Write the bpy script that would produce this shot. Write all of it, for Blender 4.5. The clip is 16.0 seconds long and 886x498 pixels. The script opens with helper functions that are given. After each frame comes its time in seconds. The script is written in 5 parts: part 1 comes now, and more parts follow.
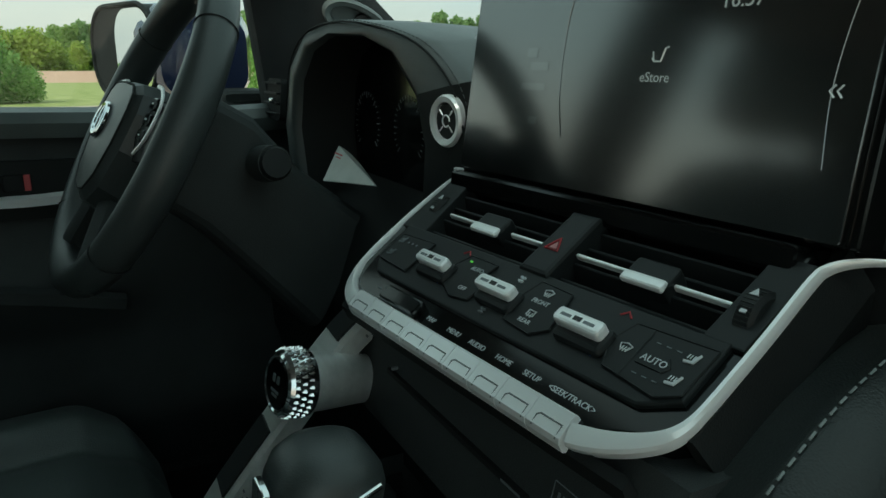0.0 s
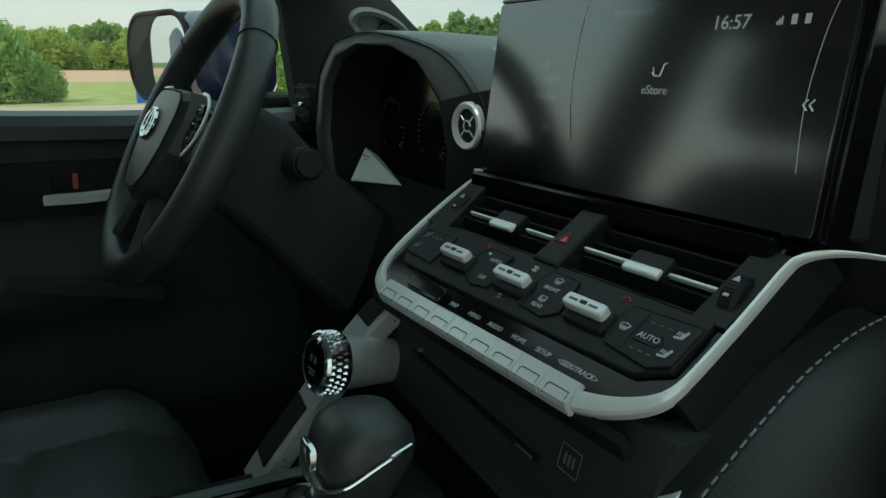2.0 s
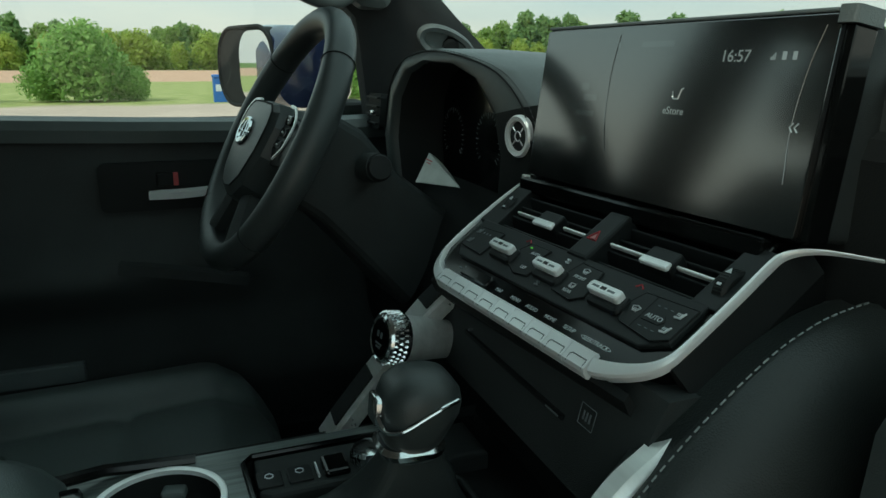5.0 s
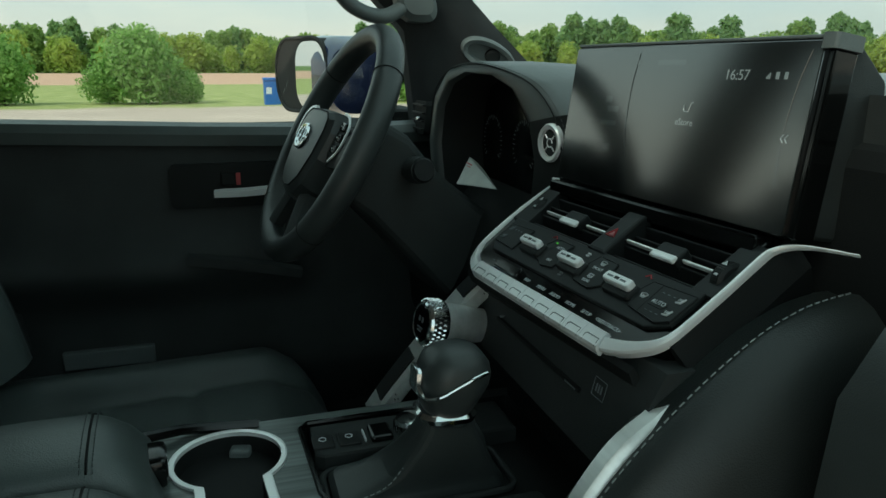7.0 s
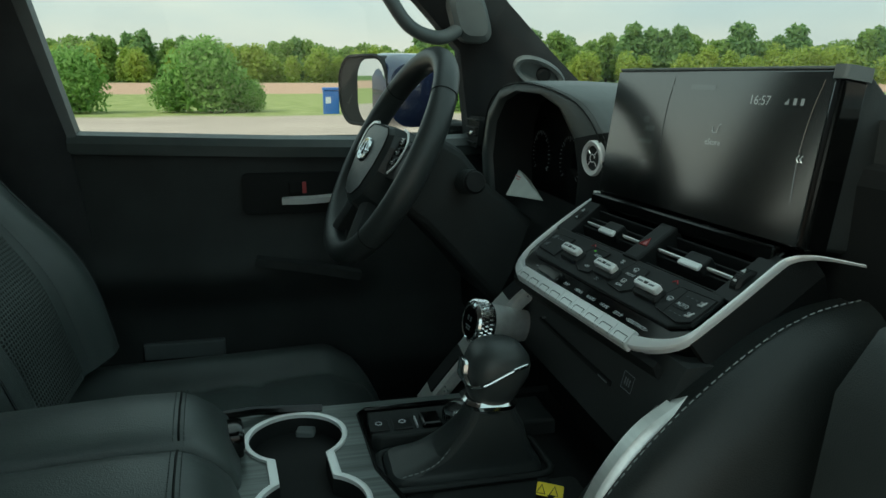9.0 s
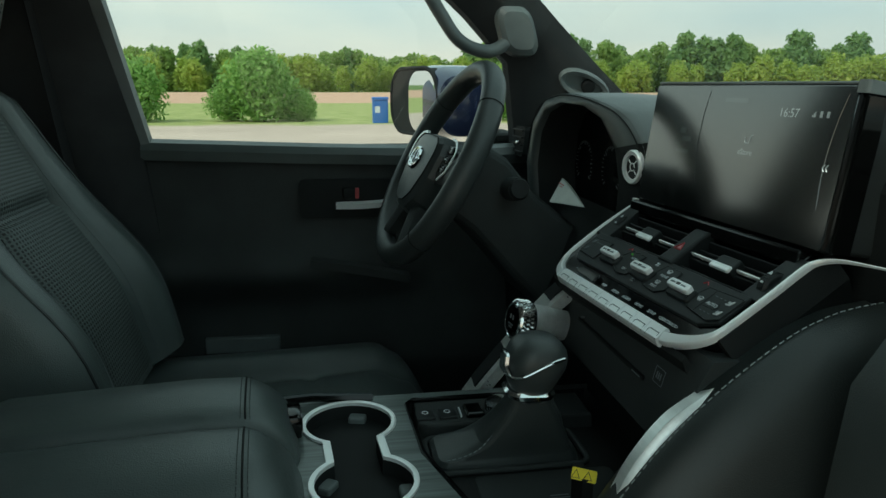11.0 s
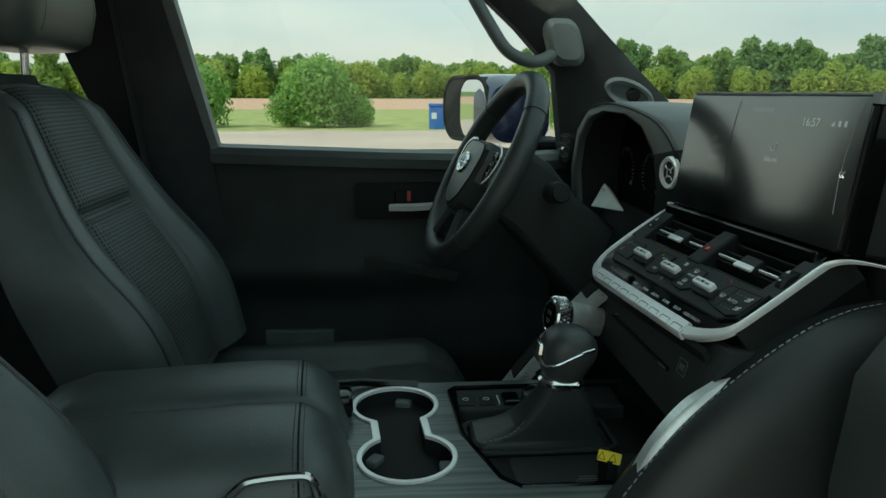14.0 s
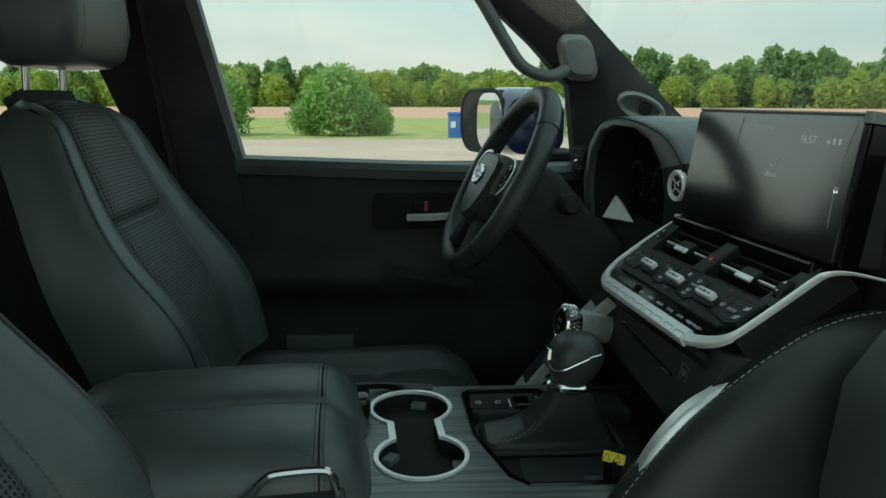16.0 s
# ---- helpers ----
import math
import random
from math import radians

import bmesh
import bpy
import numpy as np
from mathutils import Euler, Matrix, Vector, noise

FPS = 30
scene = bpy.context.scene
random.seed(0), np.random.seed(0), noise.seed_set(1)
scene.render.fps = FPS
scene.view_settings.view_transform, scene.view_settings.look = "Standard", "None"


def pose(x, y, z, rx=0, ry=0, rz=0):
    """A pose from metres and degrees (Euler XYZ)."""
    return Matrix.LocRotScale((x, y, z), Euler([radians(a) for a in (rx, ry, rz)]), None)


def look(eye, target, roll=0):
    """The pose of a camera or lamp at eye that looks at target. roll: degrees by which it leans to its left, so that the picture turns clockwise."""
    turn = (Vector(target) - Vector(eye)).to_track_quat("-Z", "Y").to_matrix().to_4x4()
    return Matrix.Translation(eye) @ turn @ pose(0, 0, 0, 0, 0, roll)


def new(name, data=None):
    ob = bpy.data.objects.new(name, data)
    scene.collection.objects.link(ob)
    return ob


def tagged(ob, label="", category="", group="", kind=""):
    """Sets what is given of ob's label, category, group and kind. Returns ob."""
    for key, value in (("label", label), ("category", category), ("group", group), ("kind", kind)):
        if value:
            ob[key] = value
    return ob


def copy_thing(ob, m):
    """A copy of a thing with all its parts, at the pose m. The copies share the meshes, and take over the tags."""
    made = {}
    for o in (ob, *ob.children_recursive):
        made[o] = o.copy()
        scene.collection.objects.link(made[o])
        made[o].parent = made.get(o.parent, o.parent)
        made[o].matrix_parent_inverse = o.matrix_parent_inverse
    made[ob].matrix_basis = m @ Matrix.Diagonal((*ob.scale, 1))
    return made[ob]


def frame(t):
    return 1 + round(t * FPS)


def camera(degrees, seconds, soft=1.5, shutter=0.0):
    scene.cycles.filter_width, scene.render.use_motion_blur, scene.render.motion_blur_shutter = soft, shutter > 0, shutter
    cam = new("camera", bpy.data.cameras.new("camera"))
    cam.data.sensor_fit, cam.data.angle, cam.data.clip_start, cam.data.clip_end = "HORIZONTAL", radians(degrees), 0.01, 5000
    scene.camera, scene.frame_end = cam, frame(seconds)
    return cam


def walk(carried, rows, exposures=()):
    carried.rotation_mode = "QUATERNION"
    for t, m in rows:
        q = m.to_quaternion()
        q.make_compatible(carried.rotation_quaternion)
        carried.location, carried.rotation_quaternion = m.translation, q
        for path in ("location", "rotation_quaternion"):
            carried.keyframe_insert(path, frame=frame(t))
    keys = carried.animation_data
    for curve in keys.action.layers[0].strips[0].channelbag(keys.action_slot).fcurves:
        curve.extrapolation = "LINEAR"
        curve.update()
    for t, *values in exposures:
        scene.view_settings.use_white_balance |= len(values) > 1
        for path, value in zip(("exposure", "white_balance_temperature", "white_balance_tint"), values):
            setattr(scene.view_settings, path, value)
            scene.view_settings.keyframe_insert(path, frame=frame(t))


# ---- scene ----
cam = camera(64.1, 16.0)
PATH = [
    (0, (0.3699, -0.281, 1.264), (-1.385, 0.6324, 0.7455), 0.15),
    (0.5, (0.3806, -0.2866, 1.267), (-1.377, 0.6188, 0.7465), 0.15),
    (1, (0.392, -0.2936, 1.27), (-1.369, 0.6042, 0.7481), 0.15),
    (1.5, (0.4051, -0.303, 1.273), (-1.361, 0.5855, 0.7509), 0.15),
    (2, (0.4192, -0.3122, 1.274), (-1.355, 0.5607, 0.7542), 0.15),
    (2.5, (0.4327, -0.3191, 1.277), (-1.353, 0.5316, 0.7565), 0.15),
    (3, (0.4458, -0.3235, 1.28), (-1.352, 0.4986, 0.7583), 0.15),
    (3.5, (0.4596, -0.3271, 1.285), (-1.352, 0.4631, 0.7614), 0.15),
    (4, (0.4762, -0.3322, 1.288), (-1.35, 0.4278, 0.766), 0.15),
    (6.5, (0.5763, -0.3589, 1.303), (-1.302, 0.2611, 0.7864), 0.15),
    (7, (0.5965, -0.3643, 1.306), (-1.294, 0.2217, 0.7936), 0.15),
    (7.5, (0.6167, -0.3685, 1.31), (-1.286, 0.1806, 0.802), 0.15),
    (8, (0.6364, -0.3726, 1.314), (-1.278, 0.1389, 0.8123), 0.15),
    (8.5, (0.6545, -0.3769, 1.318), (-1.271, 0.0987, 0.8227), 0.15),
    (9, (0.6724, -0.3805, 1.321), (-1.265, 0.0586, 0.8335), 0.15),
    (11.5, (0.743, -0.3929, 1.326), (-1.23, -0.1142, 0.8672), 0.15),
    (12, (0.7555, -0.3922, 1.327), (-1.222, -0.1454, 0.8705), 0.15),
    (12.5, (0.7667, -0.3914, 1.328), (-1.215, -0.1733, 0.8741), 0.15),
    (13, (0.778, -0.3899, 1.329), (-1.207, -0.1971, 0.8774), 0.15),
    (13.5, (0.7897, -0.3879, 1.33), (-1.198, -0.216, 0.8808), 0.15),
    (14, (0.801, -0.3863, 1.33), (-1.189, -0.2314, 0.8846), 0.15),
    (14.5, (0.812, -0.3853, 1.331), (-1.18, -0.2452, 0.89), 0.15),
    (15, (0.8235, -0.3843, 1.333), (-1.171, -0.2582, 0.8979), 0.15),
    (15.5, (0.8345, -0.3838, 1.337), (-1.162, -0.2705, 0.9076), 0.15),
    (16, (0.8442, -0.3838, 1.341), (-1.155, -0.282, 0.9183), 0.15),
]
walk(cam, [(t, look(eye, target, roll)) for t, eye, target, roll in PATH], [(0.0, 0.8, 6450.0, -9.3), (16.0, 0.8, 6450.0, -9.3)])

# ---- light ----
SUN_EL, SUN_AZ = radians(48), radians(150)
world = bpy.data.worlds.new("overcast_sky")
scene.world = world
world.use_nodes = True
wn, wl = world.node_tree.nodes, world.node_tree.links
sky = wn.new("ShaderNodeTexSky")
sky.sky_type, sky.sun_disc, sky.sun_elevation, sky.sun_rotation = "NISHITA", False, SUN_EL, SUN_AZ
sky.air_density, sky.dust_density, sky.ozone_density = 1.0, 4.0, 1.0
cloud = wn.new("ShaderNodeTexNoise")
cloud.inputs["Scale"].default_value, cloud.inputs["Detail"].default_value = 2.2, 4.0
wmap = wn.new("ShaderNodeMapping")
wmap.inputs["Scale"].default_value = (1.0, 1.0, 4.5)
wtc = wn.new("ShaderNodeTexCoord")
wl.new(wtc.outputs["Generated"], wmap.inputs["Vector"])
wl.new(wmap.outputs["Vector"], cloud.inputs["Vector"])
cramp = wn.new("ShaderNodeValToRGB")
cramp.color_ramp.elements[0].position, cramp.color_ramp.elements[0].color = 0.35, (4.85, 5.75, 6.3, 1)
cramp.color_ramp.elements[1].position, cramp.color_ramp.elements[1].color = 0.68, (6.4, 6.75, 6.7, 1)
wl.new(cloud.outputs["Fac"], cramp.inputs["Fac"])
sep = wn.new("ShaderNodeSeparateXYZ")
wl.new(wtc.outputs["Generated"], sep.inputs["Vector"])
hramp = wn.new("ShaderNodeValToRGB")
hramp.color_ramp.elements[0].position, hramp.color_ramp.elements[0].color = 0.015, (1.16, 0.99, 0.93, 1)
hramp.color_ramp.elements[1].position, hramp.color_ramp.elements[1].color = 0.22, (0.93, 1.0, 1.03, 1)
wl.new(sep.outputs["Z"], hramp.inputs["Fac"])
wmul = wn.new("ShaderNodeMix")
wmul.data_type, wmul.blend_type = "RGBA", "MULTIPLY"
wmul.inputs["Factor"].default_value = 1.0
wl.new(cramp.outputs["Color"], wmul.inputs["A"])
wl.new(hramp.outputs["Color"], wmul.inputs["B"])
wmix = wn.new("ShaderNodeMix")
wmix.data_type = "RGBA"
wmix.inputs["Factor"].default_value = 0.85
wl.new(sky.outputs["Color"], wmix.inputs["A"])
wl.new(wmul.outputs["Result"], wmix.inputs["B"])
wl.new(wmix.outputs["Result"], wn["Background"].inputs["Color"])
wn["Background"].inputs["Strength"].default_value = 0.086
sun = new("sun", bpy.data.lights.new("sun", "SUN"))
sun.data.energy, sun.data.angle, sun.data.color = 1.5, radians(24), (1.0, 0.94, 0.88)
sun.rotation_euler = Vector((-math.sin(SUN_AZ) * math.cos(SUN_EL), -math.cos(SUN_AZ) * math.cos(SUN_EL), -math.sin(SUN_EL))).to_track_quat("-Z", "Y").to_euler()


# ---- materials ----
def material(name, color, rough=0.5, metal=0.0, spec=0.5, grain=0.0, grain_scale=400.0, vary=0.25, vary_scale=9.0, coat=0.0, rough_vary=0.12):
    """Principled surface with large stains, fine grain in colour, roughness and relief."""
    m = bpy.data.materials.new(name)
    m.use_nodes = True
    n, l = m.node_tree.nodes, m.node_tree.links
    b = n["Principled BSDF"]
    b.inputs["Metallic"].default_value, b.inputs["Specular IOR Level"].default_value = metal, spec
    b.inputs["Coat Weight"].default_value = coat
    b.inputs["Coat Roughness"].default_value = 0.06
    tc = n.new("ShaderNodeTexCoord")
    big = n.new("ShaderNodeTexNoise")
    big.inputs["Scale"].default_value, big.inputs["Detail"].default_value = vary_scale, 5.0
    l.new(tc.outputs["Object"], big.inputs["Vector"])
    ramp = n.new("ShaderNodeValToRGB")
    c = Vector(color)
    ramp.color_ramp.elements[0].position, ramp.color_ramp.elements[0].color = 0.3, (*(c * (1 - vary)), 1)
    ramp.color_ramp.elements[1].position, ramp.color_ramp.elements[1].color = 0.72, (*(c * (1 + vary)), 1)
    l.new(big.outputs["Fac"], ramp.inputs["Fac"])
    l.new(ramp.outputs["Color"], b.inputs["Base Color"])
    rr = n.new("ShaderNodeMapRange")
    rr.inputs["To Min"].default_value, rr.inputs["To Max"].default_value = max(0.02, rough - rough_vary), min(1, rough + rough_vary)
    l.new(big.outputs["Fac"], rr.inputs["Value"])
    l.new(rr.outputs["Result"], b.inputs["Roughness"])
    if grain:
        fine = n.new("ShaderNodeTexVoronoi")
        fine.inputs["Scale"].default_value = grain_scale
        l.new(tc.outputs["Object"], fine.inputs["Vector"])
        bump = n.new("ShaderNodeBump")
        bump.inputs["Strength"].default_value, bump.inputs["Distance"].default_value = grain, 0.0006
        l.new(fine.outputs["Distance"], bump.inputs["Height"])
        l.new(bump.outputs["Normal"], b.inputs["Normal"])
    return m


def perforated(name, color):
    """Leather with rows of fine punched holes."""
    m = material(name, color, 0.5, grain=0.0)
    n, l = m.node_tree.nodes, m.node_tree.links
    b = n["Principled BSDF"]
    tc = n["Texture Coordinate"]
    mp = n.new("ShaderNodeMapping")
    mp.inputs["Scale"].default_value = (115.0, 160.0, 160.0)
    l.new(tc.outputs["UV"], mp.inputs["Vector"])
    vor = n.new("ShaderNodeTexVoronoi")
    vor.voronoi_dimensions = "2D"
    vor.inputs["Scale"].default_value, vor.inputs["Randomness"].default_value = 1.0, 0.12
    l.new(mp.outputs["Vector"], vor.inputs["Vector"])
    st = n.new("ShaderNodeMapRange")
    st.inputs["From Min"].default_value, st.inputs["From Max"].default_value = 0.2, 0.42
    l.new(vor.outputs["Distance"], st.inputs["Value"])
    mix = n.new("ShaderNodeMix")
    mix.data_type = "RGBA"
    mix.inputs["A"].default_value = (0.003, 0.004, 0.004, 1)
    old = b.inputs["Base Color"].links[0].from_socket
    l.new(old, mix.inputs["B"])
    l.new(st.outputs["Result"], mix.inputs["Factor"])
    l.new(mix.outputs["Result"], b.inputs["Base Color"])
    bump = n.new("ShaderNodeBump")
    bump.inputs["Strength"].default_value, bump.inputs["Distance"].default_value = 0.7, 0.001
    l.new(st.outputs["Result"], bump.inputs["Height"])
    l.new(bump.outputs["Normal"], b.inputs["Normal"])
    return m


def brushed(name, color, rough, metal, axis=(2.0, 260.0, 260.0), depth=0.25):
    """Surface with long fine streaks along x of its own axes."""
    m = material(name, color, rough, metal, vary=0.06, rough_vary=0.03)
    n, l = m.node_tree.nodes, m.node_tree.links
    b = n["Principled BSDF"]
    mp = n.new("ShaderNodeMapping")
    mp.inputs["Scale"].default_value = axis
    l.new(n["Texture Coordinate"].outputs["Object"], mp.inputs["Vector"])
    ns = n.new("ShaderNodeTexNoise")
    ns.inputs["Scale"].default_value, ns.inputs["Detail"].default_value = 1.0, 6.0
    l.new(mp.outputs["Vector"], ns.inputs["Vector"])
    mix = n.new("ShaderNodeMix")
    mix.data_type, mix.blend_type = "RGBA", "MULTIPLY"
    mix.inputs["Factor"].default_value = 1.0
    rp = n.new("ShaderNodeValToRGB")
    rp.color_ramp.elements[0].position, rp.color_ramp.elements[0].color = 0.36, (1 - 2 * depth, 1 - 2 * depth, 1 - 2 * depth, 1)
    rp.color_ramp.elements[1].position, rp.color_ramp.elements[1].color = 0.66, (1 + depth, 1 + depth, 1 + depth, 1)
    l.new(ns.outputs["Fac"], rp.inputs["Fac"])
    old = b.inputs["Base Color"].links[0].from_socket
    l.new(old, mix.inputs["A"])
    l.new(rp.outputs["Color"], mix.inputs["B"])
    l.new(mix.outputs["Result"], b.inputs["Base Color"])
    bump = n.new("ShaderNodeBump")
    bump.inputs["Strength"].default_value, bump.inputs["Distance"].default_value = 0.15, 0.0004
    l.new(ns.outputs["Fac"], bump.inputs["Height"])
    l.new(bump.outputs["Normal"], b.inputs["Normal"])
    return m


def glowing(name, color, strength):
    m = bpy.data.materials.new(name)
    m.use_nodes = True
    b = m.node_tree.nodes["Principled BSDF"]
    b.inputs["Base Color"].default_value = (*[0.006 * v for v in color], 1)
    b.inputs["IOR"].default_value = 2.5
    b.inputs["Emission Color"].default_value, b.inputs["Emission Strength"].default_value = (*color, 1), strength
    b.inputs["Roughness"].default_value = 0.14
    return m


def pane(name, tint=(0.925, 0.945, 0.935), gloss=0.9):
    """Thin window glass: clear, with a mirror gloss that grows with the angle."""
    m = bpy.data.materials.new(name)
    m.use_nodes = True
    n, l = m.node_tree.nodes, m.node_tree.links
    n.remove(n["Principled BSDF"])
    tr, gl, mx, lw, pw, sc = (n.new(k) for k in ("ShaderNodeBsdfTransparent", "ShaderNodeBsdfGlossy", "ShaderNodeMixShader", "ShaderNodeLayerWeight", "ShaderNodeMath", "ShaderNodeMath"))
    tr.inputs["Color"].default_value = (*tint, 1)
    gl.inputs["Roughness"].default_value = 0.0
    gl.inputs["Color"].default_value = (gloss, gloss, gloss, 1)
    pw.operation, sc.operation = "POWER", "MULTIPLY_ADD"
    pw.inputs[1].default_value, sc.inputs[1].default_value, sc.inputs[2].default_value = 5.0, 0.6, 0.02
    l.new(lw.outputs["Facing"], pw.inputs[0])
    l.new(pw.outputs["Value"], sc.inputs[0])
    l.new(sc.outputs["Value"], mx.inputs["Fac"])
    l.new(tr.outputs["BSDF"], mx.inputs[1])
    l.new(gl.outputs["BSDF"], mx.inputs[2])
    l.new(mx.outputs["Shader"], n["Material Output"].inputs["Surface"])
    return m


LEATHER = material("black_leather", (0.078, 0.094, 0.092), 0.34, grain=0.45, grain_scale=700, vary=0.16, spec=0.62)
# lit and shaded copies of one dash leather; sky sheen lightens the top's colour
DASH_TOP = material("dash_leather_painted_sheen", (0.13, 0.15, 0.15), 0.36, grain=0.3, grain_scale=700, vary=0.12, spec=0.7)
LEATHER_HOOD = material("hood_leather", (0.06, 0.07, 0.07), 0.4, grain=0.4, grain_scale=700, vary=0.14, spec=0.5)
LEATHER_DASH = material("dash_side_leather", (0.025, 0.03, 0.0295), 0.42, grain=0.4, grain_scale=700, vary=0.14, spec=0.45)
LEATHER_PERF = perforated("perforated_leather", (0.09, 0.108, 0.104))
LEATHER_SMOOTH = material("smooth_leather", (0.036, 0.043, 0.043), 0.4, grain=0.25, grain_scale=900, vary=0.2)
PLASTIC = material("soft_black_plastic", (0.034, 0.039, 0.039), 0.62, grain=0.5, grain_scale=1100, vary=0.25, spec=0.25)
PLASTIC_DARK = material("hard_black_plastic", (0.014, 0.016, 0.0162), 0.65, grain=0.3, grain_scale=900, spec=0.18)
GLOSS = material("piano_black", (0.003, 0.0035, 0.0035), 0.12, spec=0.4, rough_vary=0.04)
KEYBLACK = material("satin_black_keys", (0.014, 0.0165, 0.017), 0.48, spec=0.3)
SATIN = brushed("satin_silver", (0.88, 0.9, 0.88), 0.34, 0.65, (3, 90, 90), 0.05)
SILVER = material("silver_paint", (0.93, 0.95, 0.95), 0.3, 0.3, vary=0.02, rough_vary=0.03)
CHROME = material("chrome", (0.82, 0.85, 0.86), 0.12, 1.0, vary=0.05, rough_vary=0.05)
STEEL = material("polished_steel", (0.55, 0.56, 0.56), 0.2, 1.0, vary=0.1)
WOOD = brushed("dark_streaked_veneer", (0.15, 0.175, 0.17), 0.34, 0.25, (160, 5.0, 160), 0.24)
CARPET = material("black_carpet", (0.012, 0.013, 0.013), 0.95, grain=0.9, grain_scale=500, spec=0.1)
# unseen roof lining; its grey is chosen to bounce light into the cabin
FABRIC = material("bounce_headliner_cloth", (0.22, 0.23, 0.23), 0.95, grain=0.5, grain_scale=900, spec=0.1)
PILLAR = material("dark_pillar_cloth", (0.045, 0.048, 0.05), 0.9, grain=0.5, grain_scale=900, spec=0.15)
GREYPART = material("grey_plastic", (0.12, 0.14, 0.14), 0.5, grain=0.3, grain_scale=900)
BELT = material("black_webbing", (0.012, 0.013, 0.014), 0.8, grain=0.6, grain_scale=600)
PAINT = material("navy_car_paint", (0.012, 0.02, 0.06), 0.25, coat=1.0, vary=0.05)
THREAD = material("grey_thread", (0.22, 0.25, 0.25), 0.8)
THREAD_DARK = material("dark_thread", (0.06, 0.07, 0.07), 0.8)
PRINT = material("pale_print", (0.62, 0.66, 0.68), 0.5, vary=0.02)
PRINT_DIM = material("dim_print", (0.16, 0.18, 0.19), 0.5, vary=0.02)
REDPRINT = material("red_print", (0.42, 0.05, 0.06), 0.4)
# pale base colour standing in for daylight reflected in the instrument glass
LENS_GLARE = material("painted_lens_glare", (0.42, 0.44, 0.4), 0.35, vary=0.15, vary_scale=30.0)
PINK = material("pale_red_key", (0.5, 0.2, 0.2), 0.4)
BLUEPRINT = material("blue_print", (0.03, 0.08, 0.32), 0.4)
YELLOW = material("yellow_label", (0.75, 0.6, 0.03), 0.5, vary=0.06)
BLACKPRINT = material("black_print", (0.01, 0.01, 0.01), 0.5)
UI = glowing("lit_display_marks", (0.75, 0.85, 0.85), 0.12)
UI_DIM = glowing("faint_display_marks", (0.4, 0.5, 0.5), 0.02)
LED_GREEN = glowing("green_led", (0.2, 0.9, 0.1), 0.2)
SCREEN = material("display_glass", (0.004, 0.005, 0.005), 0.14, spec=0.5, vary=0.05, rough_vary=0.02)
SCREEN.node_tree.nodes["Principled BSDF"].inputs["IOR"].default_value = 2.5
MIRROR = material("mirror_glass", (0.85, 0.88, 0.88), 0.02, 1.0, vary=0.01, rough_vary=0.01)
GLASS = pane("window_glass")
TINTED = pane("privacy_glass", (0.12, 0.13, 0.13))


# ---- mesh helpers ----
def part(name, bm, mat, parent=None, label="", smooth=True, angle=38):
    bmesh.ops.recalc_face_normals(bm, faces=bm.faces)
    me = bpy.data.meshes.new(name)
    bm.to_mesh(me)
    bm.free()
    if smooth:
        me.polygons.foreach_set("use_smooth", [True] * len(me.polygons))
        sizes = [p.area for p in me.polygons]
        plate = max(sizes) > 0.15 * sum(sizes)
        me.set_sharp_from_angle(angle=radians(18 if plate else angle))
    me.materials.append(mat)
    ob = new(name, me)
    if parent:
        ob.parent = parent
    return tagged(ob, label)


def thing(name, m, label, category, group="", kind=""):
    ob = new(name)
    ob.empty_display_size = 0.05
    ob.matrix_world = m
    ob.matrix_basis = m
    return tagged(ob, label, category, group, kind)


def axes(origin, x, y, z):
    return Matrix(((x[0], y[0], z[0], origin[0]), (x[1], y[1], z[1], origin[1]), (x[2], y[2], z[2], origin[2]), (0, 0, 0, 1)))


def box(x0, x1, y0, y1, z0, z1, bevel=0.0, seg=2, bm=None):
    own = bmesh.new()
    bmesh.ops.create_cube(own, size=1.0)
    for v in own.verts:
        v.co = Vector(((x0 + x1) / 2 + v.co.x * (x1 - x0), (y0 + y1) / 2 + v.co.y * (y1 - y0), (z0 + z1) / 2 + v.co.z * (z1 - z0)))
    if bevel:
        bmesh.ops.bevel(own, geom=list(own.edges), offset=bevel, segments=seg, profile=0.5, affect="EDGES")
    if bm is None:
        return own
    join(bm, own)
    return bm


def join(bm, other):
    me = bpy.data.meshes.new("tmp")
    other.to_mesh(me)
    other.free()
    bm.from_mesh(me)
    bpy.data.meshes.remove(me)
    return bm


def prism(outline, z0, z1, bevel=0.0, seg=2, bm=None):
    """A flat outline (x, y) drawn out from z0 to z1."""
    own = bmesh.new()
    f = own.faces.new([own.verts.new((x, y, z0)) for x, y in outline])
    top = bmesh.ops.extrude_face_region(own, geom=[f])
    for v in top["geom"]:
        if isinstance(v, bmesh.types.BMVert):
            v.co.z = z1
    if bevel:
        up = max(z0, z1)
        edges = [e for e in own.edges if all(abs(v.co.z - up) < 1e-6 for v in e.verts)]
        bmesh.ops.bevel(own, geom=edges, offset=bevel, segments=seg, profile=0.5, affect="EDGES")
    if bm is None:
        return own
    join(bm, own)
    return bm


def rounded(x0, x1, y0, y1, r, n=4):
    pts = []
    for cx, cy, a in ((x1 - r, y1 - r, 0), (x0 + r, y1 - r, 90), (x0 + r, y0 + r, 180), (x1 - r, y0 + r, 270)):
        for k in range(n + 1):
            t = radians(a + 90 * k / n)
            pts.append((cx + r * math.cos(t), cy + r * math.sin(t)))
    return pts


